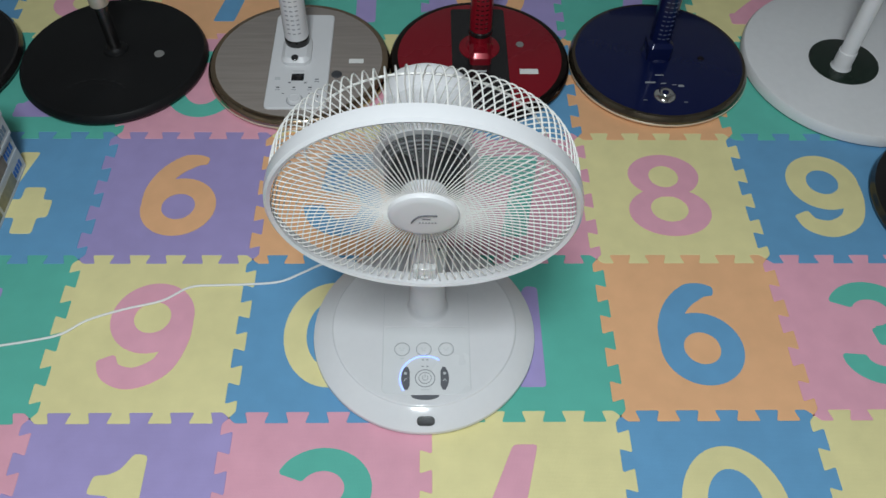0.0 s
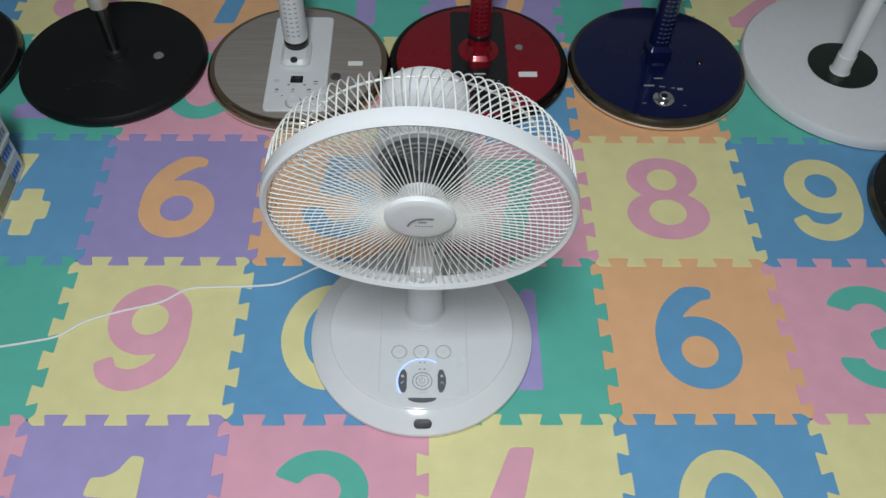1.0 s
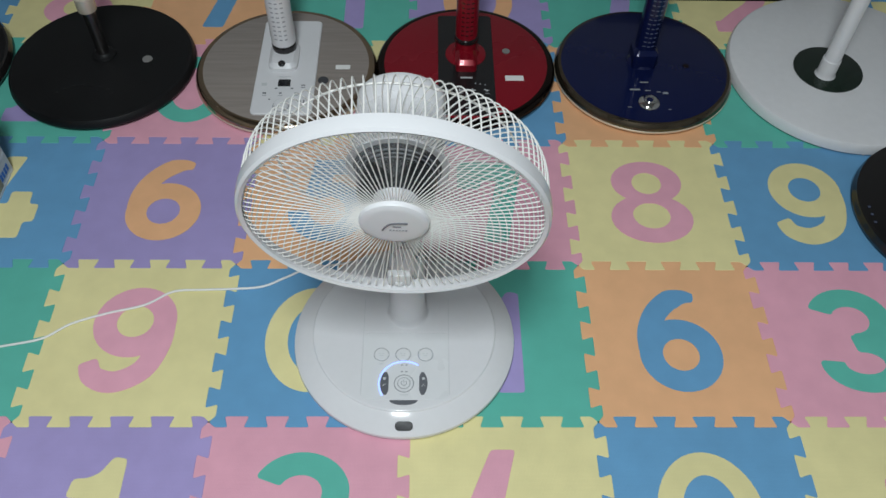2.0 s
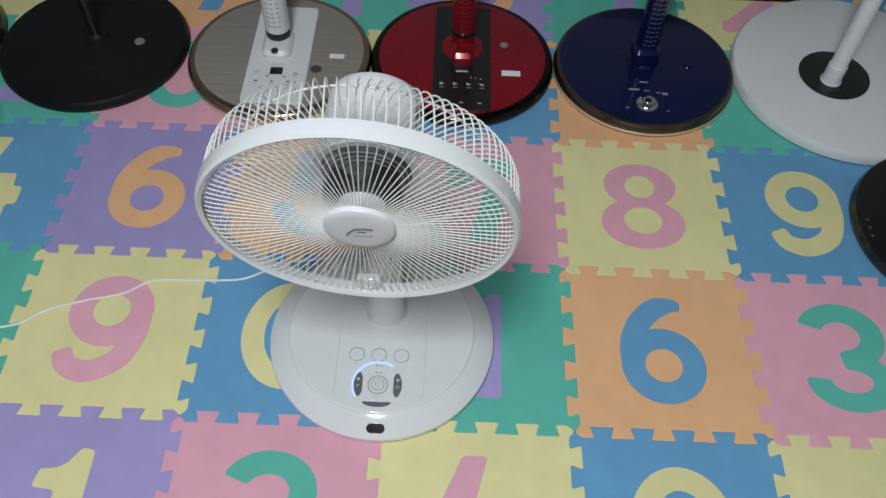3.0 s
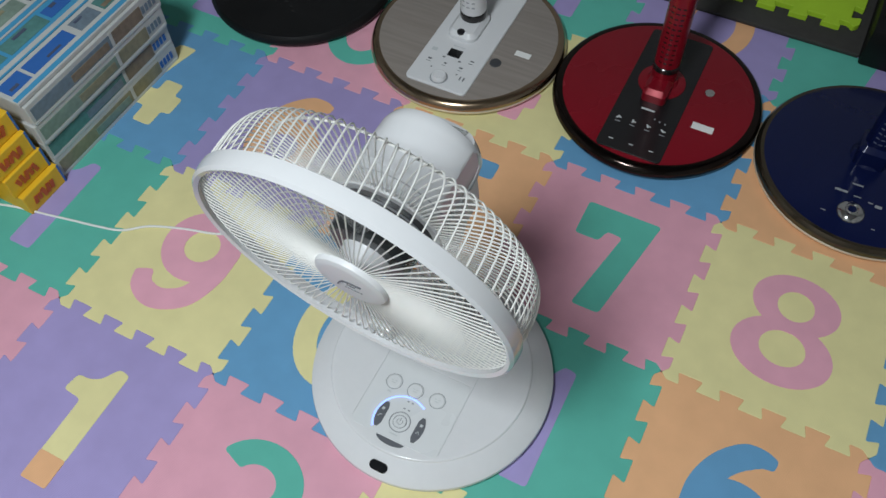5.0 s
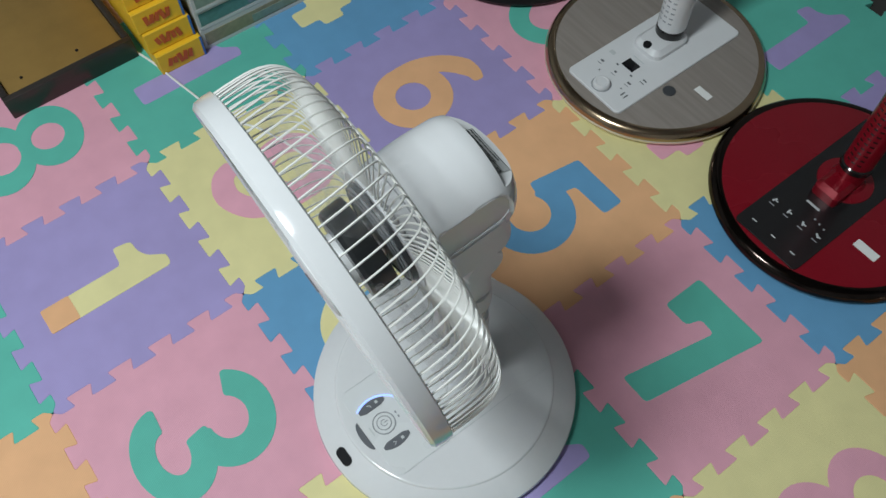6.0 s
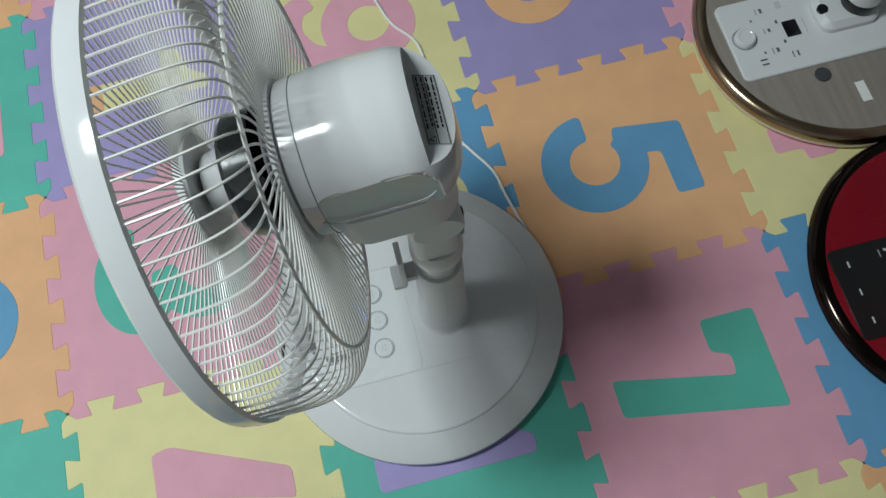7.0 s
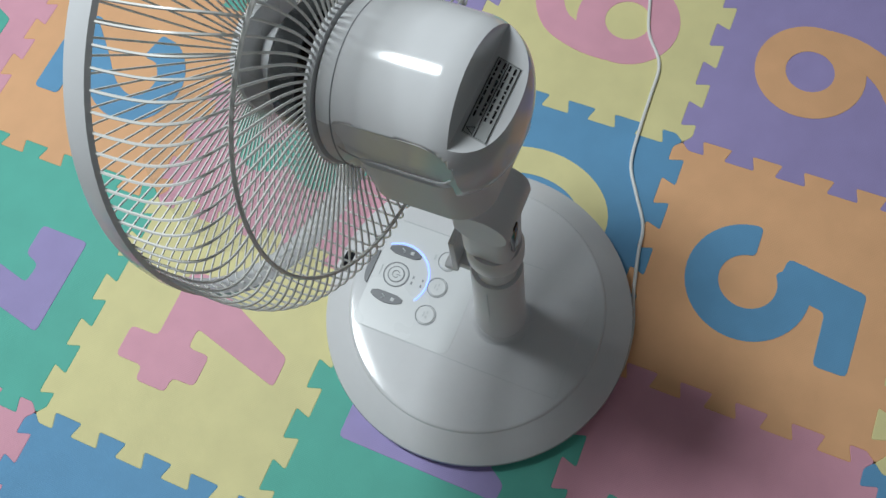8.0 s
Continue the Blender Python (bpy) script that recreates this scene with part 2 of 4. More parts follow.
def tube(line, r, seg=6, m=Matrix(), closed=False, bm=None):
    """A round bar along a line of points."""
    bm = bm or bmesh.new()
    line = [Vector(v) for v in line]
    n = len(line)
    rings = []
    side = None
    for i, v in enumerate(line):
        a, b = (line[i - 1] if i or closed else v), (line[(i + 1) % n] if i < n - 1 or closed else v)
        d = (b - a).normalized()
        if side is None:
            side = d.cross(Vector((0, 0, 1)) if abs(d.z) < 0.95 else Vector((1, 0, 0))).normalized()
        else:
            side = (side - d * side.dot(d)).normalized()
        up = side.cross(d)
        rings.append([bm.verts.new(m @ (v + r * (math.cos(t) * side + math.sin(t) * up))) for t in (2 * math.pi * k / seg for k in range(seg))])
    pairs = list(zip(rings, rings[1:])) + ([(rings[-1], rings[0])] if closed else [])
    for a, b in pairs:
        for k in range(seg):
            bm.faces.new((a[k], a[(k + 1) % seg], b[(k + 1) % seg], b[k]))
    if not closed:
        bm.faces.new(rings[0])
        bm.faces.new(rings[-1][::-1])
    return bm


def circle_line(r, z, n=96):
    return [(r * math.cos(2 * math.pi * k / n), r * math.sin(2 * math.pi * k / n), z) for k in range(n)]


# ---- the room ----
def slab(name, x0, x1, y0, y1, z0, z1, material, label=""):
    ob = part(name, box(x1 - x0, y1 - y0, z1 - z0, pose((x0 + x1) / 2, (y0 + y1) / 2, (z0 + z1) / 2)), material)
    return tagged(ob, label, name.split("_")[0], kind="structure")


X0, X1, Y0, Y1, TOP = -1.9, 1.9, -1.9, 1.75, 2.4
FOAM_T = 0.011
floor = slab("floor", X0, X1, Y0, Y1, -0.10, -FOAM_T - 0.0005, M_DARKFLOOR, "dark floor covered with coloured foam play tiles")
# walls and ceiling out of view, added to close the room and bounce light
slab("wall_south", X0 - 0.1, X1 + 0.1, Y0 - 0.1, Y0, -0.1, TOP, M_WALL, "plain grey wall, unseen, added to bounce light")
slab("wall_north", X0 - 0.1, X1 + 0.1, Y1, Y1 + 0.1, -0.1, TOP, M_WALL, "plain grey wall, unseen, added to bounce light")
slab("wall_west", X0 - 0.1, X0, Y0, Y1, -0.1, TOP, M_WALL, "plain grey wall, unseen, added to bounce light")
slab("wall_east", X1, X1 + 0.1, Y0, Y1, -0.1, TOP, M_WALL, "plain grey wall, unseen, added to bounce light")
slab("ceiling", X0 - 0.1, X1 + 0.1, Y0 - 0.1, Y1 + 0.1, TOP, TOP + 0.1, M_WALL, "plain grey ceiling, unseen, added to bounce light")

# ---- the white fan ----
FAN = thing("electric_fan", (-0.002, 0.1436, 0), "white plastic desk fan with round base and wire guard", "fan")
part("base", lathe([(0, 0.003), (0.172, 0.003), (0.176, 0.006), (0.1785, 0.012), (0.1775, 0.017), (0.1735, 0.0205), (0.166, 0.0255), (0.158, 0.0304), (0.151, 0.0344), (0.1475, 0.0361),
                    (0.1465, 0.0366), (0.1459, 0.0379), (0.1452, 0.0388), (0.1442, 0.0393), (0.142, 0.0395), (0.130, 0.0395), (0.12, 0.0395), (0.06, 0.0395), (0, 0.0395)], 128), M_WHITE, FAN)
part("foot_ring", lathe([(0.13, 0.0), (0.168, 0.0), (0.168, 0.0035), (0.13, 0.0035), (0.13, 0.0)], 64), M_DARKHUB, FAN, "dark rubber foot ring")


def F(x, y, z=0.0):
    """From the room to the fan's base."""
    return Matrix.Translation((x + 0.002, y - 0.1436, z))


PZ = 0.0399
panel = part("control_panel", plate(rounded(0.134, 0.118, 0.010, 4), 0.034, PZ, F(0.001, 0.0765), 0.0003), M_PANEL, FAN, "pale control panel film")
for sx in (-0.0668, 0.0688):
    part("panel_seam", box(0.0007, 0.175, 0.0006, F(sx, 0.113, 0.0399)), M_PALE, FAN)
part("rear_cover", plate(rounded(0.136, 0.128, 0.004, 4), 0.036, 0.0398, F(0.001, 0.201), 0.0003), M_WHITE, FAN)
for k, bx in enumerate((-0.037, -0.003, 0.032)):
    btn = part("round_button", lathe([(0, 0.0016), (0.0095, 0.0016), (0.0105, 0.0008), (0.0105, -0.002)], 32, F(bx, 0.0955, PZ)), M_PANEL, panel)
    part("button_ring", tube(circle_line(0.0117, PZ + 0.0003, 40), 0.0005, 5, F(bx, 0.0955), True), M_PRINT, panel)
    for dx, dy, w in ((-0.003, 0.001, 0.003), (0.0025, 0.001, 0.003), (0, -0.0025, 0.006)):
        part("button_mark", box(w, 0.0014, 0.0004, F(bx + dx, 0.0955 + dy, PZ + 0.0019)), M_PALE, panel)
part("small_mark", box(0.006, 0.0025, 0.0004, F(-0.037, 0.079, PZ + 0.0003)), M_PALE, panel)
DX, DY = -0.001, 0.0445
part("power_button", lathe([(0, 0.0015), (0.0085, 0.0017), (0.0095, 0.0006), (0.0135, 0.0006), (0.0142, 0.0), (0.0142, -0.002)], 40, F(DX, DY, PZ)), M_PANEL, panel)
part("power_ring", tube(circle_line(0.0148, PZ + 0.0004, 48), 0.0007, 5, F(DX, DY), True), M_PRINT, panel)
part("power_ring", tube(circle_line(0.0095, PZ + 0.0012, 48), 0.0005, 5, F(DX, DY), True), M_PRINT, panel)
arc = [(0.0042 * math.sin(radians(a)), 0.0042 * math.cos(radians(a)), PZ + 0.002) for a in range(40, 321, 20)]
part("power_mark", tube(arc, 0.0005, 5, F(DX, DY)), M_PRINT, panel)
part("power_mark", box(0.001, 0.005, 0.0006, F(DX, DY + 0.003, PZ + 0.002)), M_PRINT, panel)


def key_outline(side):
    """A pointed key, curved on its outer side."""
    pts = [(side * 0.0235, -0.012), (side * 0.0235, 0.012), (side * 0.0265, 0.0195)]
    for k in range(7):
        a = radians(32 - 64 * k / 6)
        pts.append((side * 0.0365 * math.cos(a), 0.0365 * math.sin(a)))
    return pts + [(side * 0.0265, -0.0195)]


for s in (-1, 1):
    k = part("arrow_key", plate(key_outline(s), PZ - 0.001, PZ + 0.0012, F(DX, DY), 0.0003), M_GREYBTN, panel, "dark grey speed key")
    for dy in (-0.0035,):
        line = [(s * 0.030 - s * 0.0025, dy - 0.002 * s, 0), (s * 0.030, dy + 0.002, 0), (s * 0.030 + s * 0.0025, dy - 0.002, 0)]
        part("arrow_mark", tube([(x, y, PZ + 0.0014) for x, y, _ in line], 0.0006, 5, F(DX, DY)), M_PALE, k)
    part("key_mark", box(0.004, 0.004, 0.0004, F(DX + s * 0.030, DY + 0.008, PZ + 0.0014)), M_PALE, k)
low = [(0.0215 * math.sin(radians(a)) * 1.0, -0.0285 - 0.008 * math.cos(radians(a))) for a in range(-90, 91, 15)]
part("mode_key", plate(low, PZ - 0.001, PZ + 0.0010, F(DX, DY), 0.0003), M_GREYBTN, panel, "dark grey mode key")
for dx in (-0.0035, 0.0035):
    part("speed_mark", box(0.0035, 0.002, 0.0004, F(DX + dx, DY + 0.0205, PZ + 0.0003)), M_PRINT, panel)
    part("speed_mark", box(0.003, 0.002, 0.0004, F(DX + dx, DY + 0.032, PZ + 0.0003)), M_PRINT, panel)
part("mode_mark", box(0.013, 0.0016, 0.0004, F(DX, DY - 0.0195, PZ + 0.0003)), M_PALE, panel)
led = [(0.0385 * math.cos(radians(a)), 0.0385 * math.sin(radians(a)), PZ + 0.0004) for a in range(56, 214, 6)]
part("led_arc", tube(led, 0.0010, 6, F(DX, DY)), M_BLUELED, panel, "glowing blue light arc")
part("receiver_window", plate(rounded(0.027, 0.014, 0.0065, 6), -0.002, 0.0016, F(0.0, -0.0205, 0.0275) @ pose(0, 0, 0, 28), 0.0005), M_BLACKWIN, FAN, "glossy black receiver window")
# pole
PX, PY = 0.003, 0.176
part("pole_flange", lathe([(0.0345, 0.0394), (0.0325, 0.0405), (0.0308, 0.043), (0.0298, 0.047), (0.0292, 0.054), (0.0, 0.054)], 48, F(PX, PY)), M_WHITE2, FAN)
part("pole", lathe([(0.0290, 0.05), (0.0272, 0.10), (0.0252, 0.208), (0.0242, 0.211), (0, 0.211)], 48, F(PX, PY)), M_WHITE2, FAN)
part("pole_seam", box(0.0008, 0.0006, 0.14, F(PX + 0.0267, PY - 0.0, 0.128)), M_PALE, FAN)
part("inner_tube", lathe([(0.0205, 0.17), (0.0205, 0.262), (0, 0.262)], 48, F(PX, PY)), M_WHITE, FAN)
part("collar", lathe([(0.0, 0.245), (0.023, 0.245), (0.0262, 0.250), (0.0262, 0.268), (0.0235, 0.275), (0, 0.275)], 48, F(PX, PY)), M_WHITE2, FAN)
lever = part("height_lever", box(0.025, 0.006, 0.068, F(PX, PY - 0.038, 0.2265), 0.0015), M_WHITE2, FAN)
part("lever_arm", box(0.018, 0.020, 0.012, F(PX, PY - 0.028, 0.200), 0.002), M_WHITE2, lever)
part("lever_tab", box(0.025, 0.014, 0.008, F(PX, PY - 0.043, 0.1915), 0.002), M_WHITE2, lever)
# head: local z runs out of the front of the fan, local y up
n_dir = Vector((math.sin(-0.034) * math.cos(-0.145), -math.cos(-0.034) * math.cos(-0.145), math.sin(-0.145)))
u_dir = Vector((math.cos(-0.034), math.sin(-0.034), 0))
v_dir = n_dir.cross(u_dir)
HEAD = Matrix((u_dir, v_dir, n_dir)).transposed().to_4x4()
HEAD.translation = Vector((-0.003 + 0.002, 0.011 - 0.1436, 0.4715))
HEAD = HEAD @ Matrix.Scale(1.026, 4)
RING = 0.1688
part("neck", box(0.040, 0.046, 0.090, F(PX, PY - 0.002, 0.3085), 0.012, 3), M_WHITE2, FAN)
part("neck_joint", lathe([(0, -0.026), (0.022, -0.026), (0.024, -0.023), (0.024, 0.023), (0.022, 0.026), (0, 0.026)], 40, F(PX, PY, 0.352) @ pose(0, 0, 0, 0, 90, 0)), M_WHITE2, FAN)
part("neck_slot", box(0.008, 0.004, 0.048, F(PX + 0.012, PY + 0.0232, 0.332), 0.001), M_BLACKWIN, FAN, "dark slot in the neck")
ZF, ZB = -0.075, -0.1795
FX, FY, FZ, FL, FR = 0.0482, 0.010, -0.1225, 0.022, 0.0205
shell = [(0, ZF), (0.0530, ZF), (0.0553, ZF - 0.002), (0.0564, ZF - 0.012)]
shell += [(0.0566 + 0.0013 * math.sin(math.pi * k / 67), -0.088 - 0.0009 * k) for k in range(68)]
shell += [(0.0566 * math.cos(radians(a)) ** 0.76, -0.149 - 0.0385 * math.sin(radians(a))) for a in range(4, 90, 4)] + [(0, -0.1875)]


def shell_mesh():
    """The barrel-shaped motor shell with a flat oval pressed into each side."""
    bm = lathe(shell, 360)
    for v in bm.verts:
        if abs(v.co.x) > FX and math.hypot(max(abs(v.co.z - FZ) - FL, 0), max(v.co.y - FY, 0)) < FR:
            v.co.x = math.copysign(FX, v.co.x)
    return bm


def cut_off(bm, at, normal):
    bmesh.ops.bisect_plane(bm, geom=bm.verts[:] + bm.edges[:] + bm.faces[:], plane_co=at, plane_no=normal, clear_outer=True)
    bmesh.ops.holes_fill(bm, edges=[e for e in bm.edges if e.is_boundary])


# a notch in the top of the rear end holds the rating label
NOTCH_Y, NOTCH_Z = 0.0275, -0.1645
bm = shell_mesh()
cut_off(bm, (0, 0, NOTCH_Z), (0, 0, -1))
bm.transform(HEAD)
motor = part("motor_housing", bm, M_WHITE, FAN)
bm = shell_mesh()
cut_off(bm, (0, 0, NOTCH_Z), (0, 0, 1))
# notch floor tilted rearward so that it looks dimmer
cut_off(bm, (0, NOTCH_Y, NOTCH_Z), (0, 0.860, -0.510))
bm.transform(HEAD)
rear = part("rear_shell", bm, M_WHITE, motor)
part("seam", tube(circle_line(0.0566, ZF - 0.013, 80), 0.0005, 5, HEAD, True), M_PRINT, motor)
LAB = HEAD @ pose(0.004, NOTCH_Y - 0.510 * 0.0105, NOTCH_Z - 0.860 * 0.0105) @ pose(0, 0, 0, -120.7)
lab = part("rating_label", box(0.054, 0.0165, 0.0008, LAB), M_LABEL, motor, "rating label with fine print, its grey standing for shade")
lr = random.Random(9)
for k in range(4):
    x = -0.025
    while x < 0.013:
        w = lr.uniform(0.0012, 0.006)
        part("print_line", box(w, 0.0011, 0.0003, LAB @ pose(x + w / 2, -0.0058 + 0.0036 * k, 0.0006)), M_BLACKWIN, lab)
        x += w + 0.0013
part("label_border", tube([(-0.0262, -0.0076, 0.0006), (0.0262, -0.0076, 0.0006), (0.0262, 0.0076, 0.0006), (-0.0262, 0.0076, 0.0006)], 0.00025, 4, LAB, True), M_BLACKWIN, lab)
part("label_border", box(0.052, 0.0004, 0.0003, LAB @ pose(0, -0.0004, 0.0006)), M_BLACKWIN, lab)
part("warning_sign", tube([(0.0205, -0.0020, 0.0007), (0.0255, -0.0020, 0.0007), (0.0230, -0.0066, 0.0007)], 0.0004, 4, LAB, True), M_BLACKWIN, lab)
# lower housing under the motor, with an oval facet on each side
hous = part("lower_housing", plate(rounded(0.1032, 0.094, 0.026, 12), -0.0595, -0.009, HEAD @ pose(0, 0, -0.126) @ pose(0, 0, 0, -90), 0.006), M_WHITE2, FAN)
for s in (-1, 1):
    part("side_facet", plate(rounded(2 * (FL + FR) - 0.001, 0.0440, 0.0205, 12), -0.004, 0.0004, HEAD @ pose(s * FX, 0.0070, FZ) @ pose(0, 0, 0, 0, s * 90, 0), 0.0004), M_WHITE, motor)
for s in (-1, 1):
    lip = [(s * 0.0508, 0.0085 + 0.0178 * math.sin(radians(a)), FZ + (0.0243 if a > -90 else -0.0243) + 0.0178 * math.cos(radians(a))) for a in [-30 - 10 * k for k in range(6)] + [-90 - 10 * k for k in range(7)]]
    part("facet_lip", tube(lip, 0.0006, 6, HEAD), M_WHITE, motor)
# guards
front = part("guard_ring", lathe([(RING - 0.007, 0.001), (RING - 0.003, 0.003), (RING, 0.0), (RING + 0.0012, -0.008), (RING + 0.001, -0.0155), (RING - 0.002, -0.0170),
                                  (RING - 0.0035, -0.0135), (RING - 0.005, -0.004), (RING - 0.007, 0.001)], 128, HEAD), M_WHITE, FAN)
NF = 104
prof = [(0.030, 0.0, -0.004), (0.06, 0, -0.0035), (0.10, 0, -0.003), (0.14, 0, -0.0025), (0.158, 0, -0.003), (0.1635, 0, -0.006), (0.1645, 0, -0.012)]
wire = part("wire", tube(smooth_line(prof, 2), 0.00072, 5), M_WIRE, front)
wire.matrix_basis = HEAD
for k in range(1, NF):
    shared("wire", wire.data, front, HEAD @ pose(0, 0, 0, 0, 0, 360 * k / NF))
cap = part("centre_cap", lathe([(0, 0.0042), (0.029, 0.0038), (0.0345, 0.003), (0.0375, 0.0015), (0.0386, -0.001), (0.0384, -0.007), (0, -0.007)], 64, HEAD), M_WHITE2, FAN)
sw = [(-0.013, -0.009, 0.0045), (-0.0095, -0.002, 0.0045), (-0.004, 0.0042, 0.0045), (0.004, 0.0062, 0.0045), (0.015, 0.0064, 0.0045)]
part("logo_stroke", tube(smooth_line(sw, 4), 0.0010, 5, HEAD), M_GREYBTN, cap, "dark curved logo stroke")
part("logo_stroke", box(0.009, 0.0014, 0.0006, HEAD @ pose(0.003, -0.0010, 0.0045)), M_GREYBTN, cap)
for k in range(6):
    part("logo_bar", box(0.0022, 0.0022, 0.0005, HEAD @ pose(-0.004 + 0.0034 * k, -0.0085, 0.0044)), M_PRINT, cap)
clip = part("guard_clip", box(0.029, 0.028, 0.010, HEAD @ pose(0, -RING + 0.0175, -0.011), 0.003), M_CLEAR, FAN, "clear plastic guard clip")
part("clip_tab", box(0.010, 0.007, 0.006, HEAD @ pose(0, -RING + 0.012, -0.006), 0.002), M_CLEAR, clip)
rear_guard = part("rear_guard_hub", lathe([(0.050, -0.0695), (0.0575, -0.0695), (0.0585, -0.072), (0.0575, -0.0748), (0.050, -0.0748), (0.050, -0.0695)], 64, HEAD), M_WHITE2, FAN, "white rear guard hub")
NR = 92
rp = [(0.1665, 0.0, -0.012), (0.1670, 0.001, -0.030), (0.1660, 0.003, -0.052), (0.1600, 0.006, -0.068), (0.147, 0.009, -0.0765), (0.120, 0.012, -0.0785), (0.085, 0.012, -0.0755), (0.056, 0.008, -0.0715)]
rwire = part("wire", tube(smooth_line(rp, 3), 0.00090, 5), M_WIRE, rear_guard)
rwire.matrix_basis = HEAD
for k in range(1, NR):
    shared("wire", rwire.data, rear_guard, HEAD @ pose(0, 0, 0, 0, 0, 360 * k / NR))
part("wire_hoop", tube(circle_line(0.135, -0.0798), 0.0015, 5, HEAD, True), M_WIRE, rear_guard)
# hub and blades
plate_ = part("motor_plate", lathe([(0, -0.060), (0.036, -0.0615), (0.0450, -0.0635), (0.0482, -0.0655), (0.0490, -0.068), (0.0490, -0.0752), (0, -0.0752)], 64, HEAD), M_DARKHUB, FAN, "dark grey motor front plate")
for ring_r, ring_z in ((0.0468, -0.0640), (0.0415, -0.0626), (0.0360, -0.0612)):
    part("plate_ring", tube(circle_line(ring_r, ring_z, 64), 0.0011, 6, HEAD, True), M_PRINT, plate_)
part("shaft_collar", lathe([(0, -0.050), (0.018, -0.050), (0.020, -0.052), (0.020, -0.0625), (0, -0.0625)], 32, HEAD), M_CHROME, plate_)
rotor = part("rotor", lathe([(0, -0.0295), (0.030, -0.0295), (0.0405, -0.0305), (0.0435, -0.034), (0.0450, -0.054), (0.0440, -0.0545), (0.043, -0.054), (0.040, -0.036), (0, -0.034)], 48, HEAD), M_HUBGREY, FAN, "dark grey blade hub")
part("spinner", lathe([(0, -0.0085), (0.018, -0.009), (0.0215, -0.0105), (0.0228, -0.014), (0.0240, -0.027), (0.0255, -0.0305), (0, -0.0305)], 48, HEAD), M_WHITE2, rotor, "white spinner cap")
NB = 5


def blade_mesh():
    bm = bmesh.new()
    nu, nv = 10, 8
    grid = []
    for i in range(nu + 1):
        t = i / nu
        r = 0.043 + 0.111 * t
        half = radians(14 + 18 * math.sin(math.pi * min(1.0, t * 0.85 + 0.1)))
        sweep = radians(26) * t
        row = []
        for j in range(nv + 1):
            w = j / nv * 2 - 1
            edge = 1.0 - 0.55 * max(0.0, (t - 0.8) / 0.2) ** 2
            a = sweep + half * w * edge
            row.append(bm.verts.new((r * math.cos(a), r * math.sin(a), -0.042 + 0.016 * w * (1 - 0.35 * t) - 0.004 * w * w)))
        grid.append(row)
    for i in range(nu):
        for j in range(nv):
            bm.faces.new((grid[i][j], grid[i + 1][j], grid[i + 1][j + 1], grid[i][j + 1]))
    bmesh.ops.solidify(bm, geom=bm.faces[:], thickness=0.0014)
    return bm


blade = part("blade", blade_mesh(), M_BLADE, rotor, "clear plastic fan blade")
blade.matrix_basis = HEAD
for k in range(1, NB):
    tagged(shared("blade", blade.data, rotor, HEAD @ pose(0, 0, 0, 0, 0, 360 * k / NB)), "clear plastic fan blade")

# ---- the power cord ----
cord_pts = [(-1.02, 0.02), (-0.90, 0.068), (-0.80, 0.102), (-0.72, 0.118), (-0.681, 0.126), (-0.634, 0.135), (-0.590, 0.147), (-0.553, 0.174), (-0.498, 0.195), (-0.439, 0.212), (-0.397, 0.239),
            (-0.347, 0.243), (-0.298, 0.245), (-0.248, 0.250), (-0.212, 0.268), (-0.174, 0.289), (-0.137, 0.295), (-0.089, 0.305), (-0.049, 0.317), (-0.008, 0.321), (0.021, 0.317)]
cord = part("power_cord", tube(smooth_line([(x, y, 0.0030) for x, y in cord_pts], 6), 0.0021, 8), M_CORD)
tagged(cord, "thin white power cord lying across foam tiles", "power cord")


# ---- other fan stands, seen up to their poles ----
def stand(at, label, r, rim, top, pole_r, pole_m, h=0.028, pole_at=(0, 0.02), rim_w=0.014, pole_h=0.62, flange=None, edge=None):
    e = thing("fan_stand", (at[0], at[1], 0), label, "fan stand", "fan stands behind the fan")
    part("rim", lathe([(0, 0.004), (r - 0.009, 0.004), (r - 0.002, 0.008), (r, 0.013), (r - 0.0012, h - 0.010), (r - 0.004, h - 0.005), (r - rim_w * 0.55, h - 0.0015), (r - rim_w, h - 0.001), (0, h - 0.002)], 128), rim, e)
    part("top_plate", lathe([(0, h + 0.0005), (r - rim_w - 0.004, h), (r - rim_w - 0.0005, h - 0.001), (r - rim_w, h - 0.004)], 128), top, e)
    if edge:
        part("rim_edge", lathe([(r - 0.010, 0.0035), (r - 0.003, 0.0045), (r + 0.0008, 0.008), (r + 0.0010, 0.0115), (r - 0.001, 0.0140), (r - 0.010, 0.014), (r - 0.010, 0.0035)], 128), edge, e, "polished metal rim edge")
    px, py = pole_at
    for a in range(4):
        an = radians(45 + 90 * a)
        part("foot", lathe([(0, 0), (0.010, 0), (0.011, 0.005), (0, 0.005)], 16, pose((r - 0.03) * math.cos(an), (r - 0.03) * math.sin(an), 0)), M_BLACKRIM, e)
    pole = part("pole", lathe([(0, h), (pole_r, h), (pole_r, pole_h - 0.003), (pole_r - 0.003, pole_h), (0, pole_h)], 40, pose(px, py, 0)), pole_m, e)
    if flange:
        part("flange", lathe([(flange[0], h), (flange[0] - 0.002, h + 0.004), (pole_r + 0.006, h + flange[1] * 0.6), (pole_r + 0.002, h + flange[1]), (0, h + flange[1])], 48, pose(px, py, 0)), flange[2], e)
    return e, pole


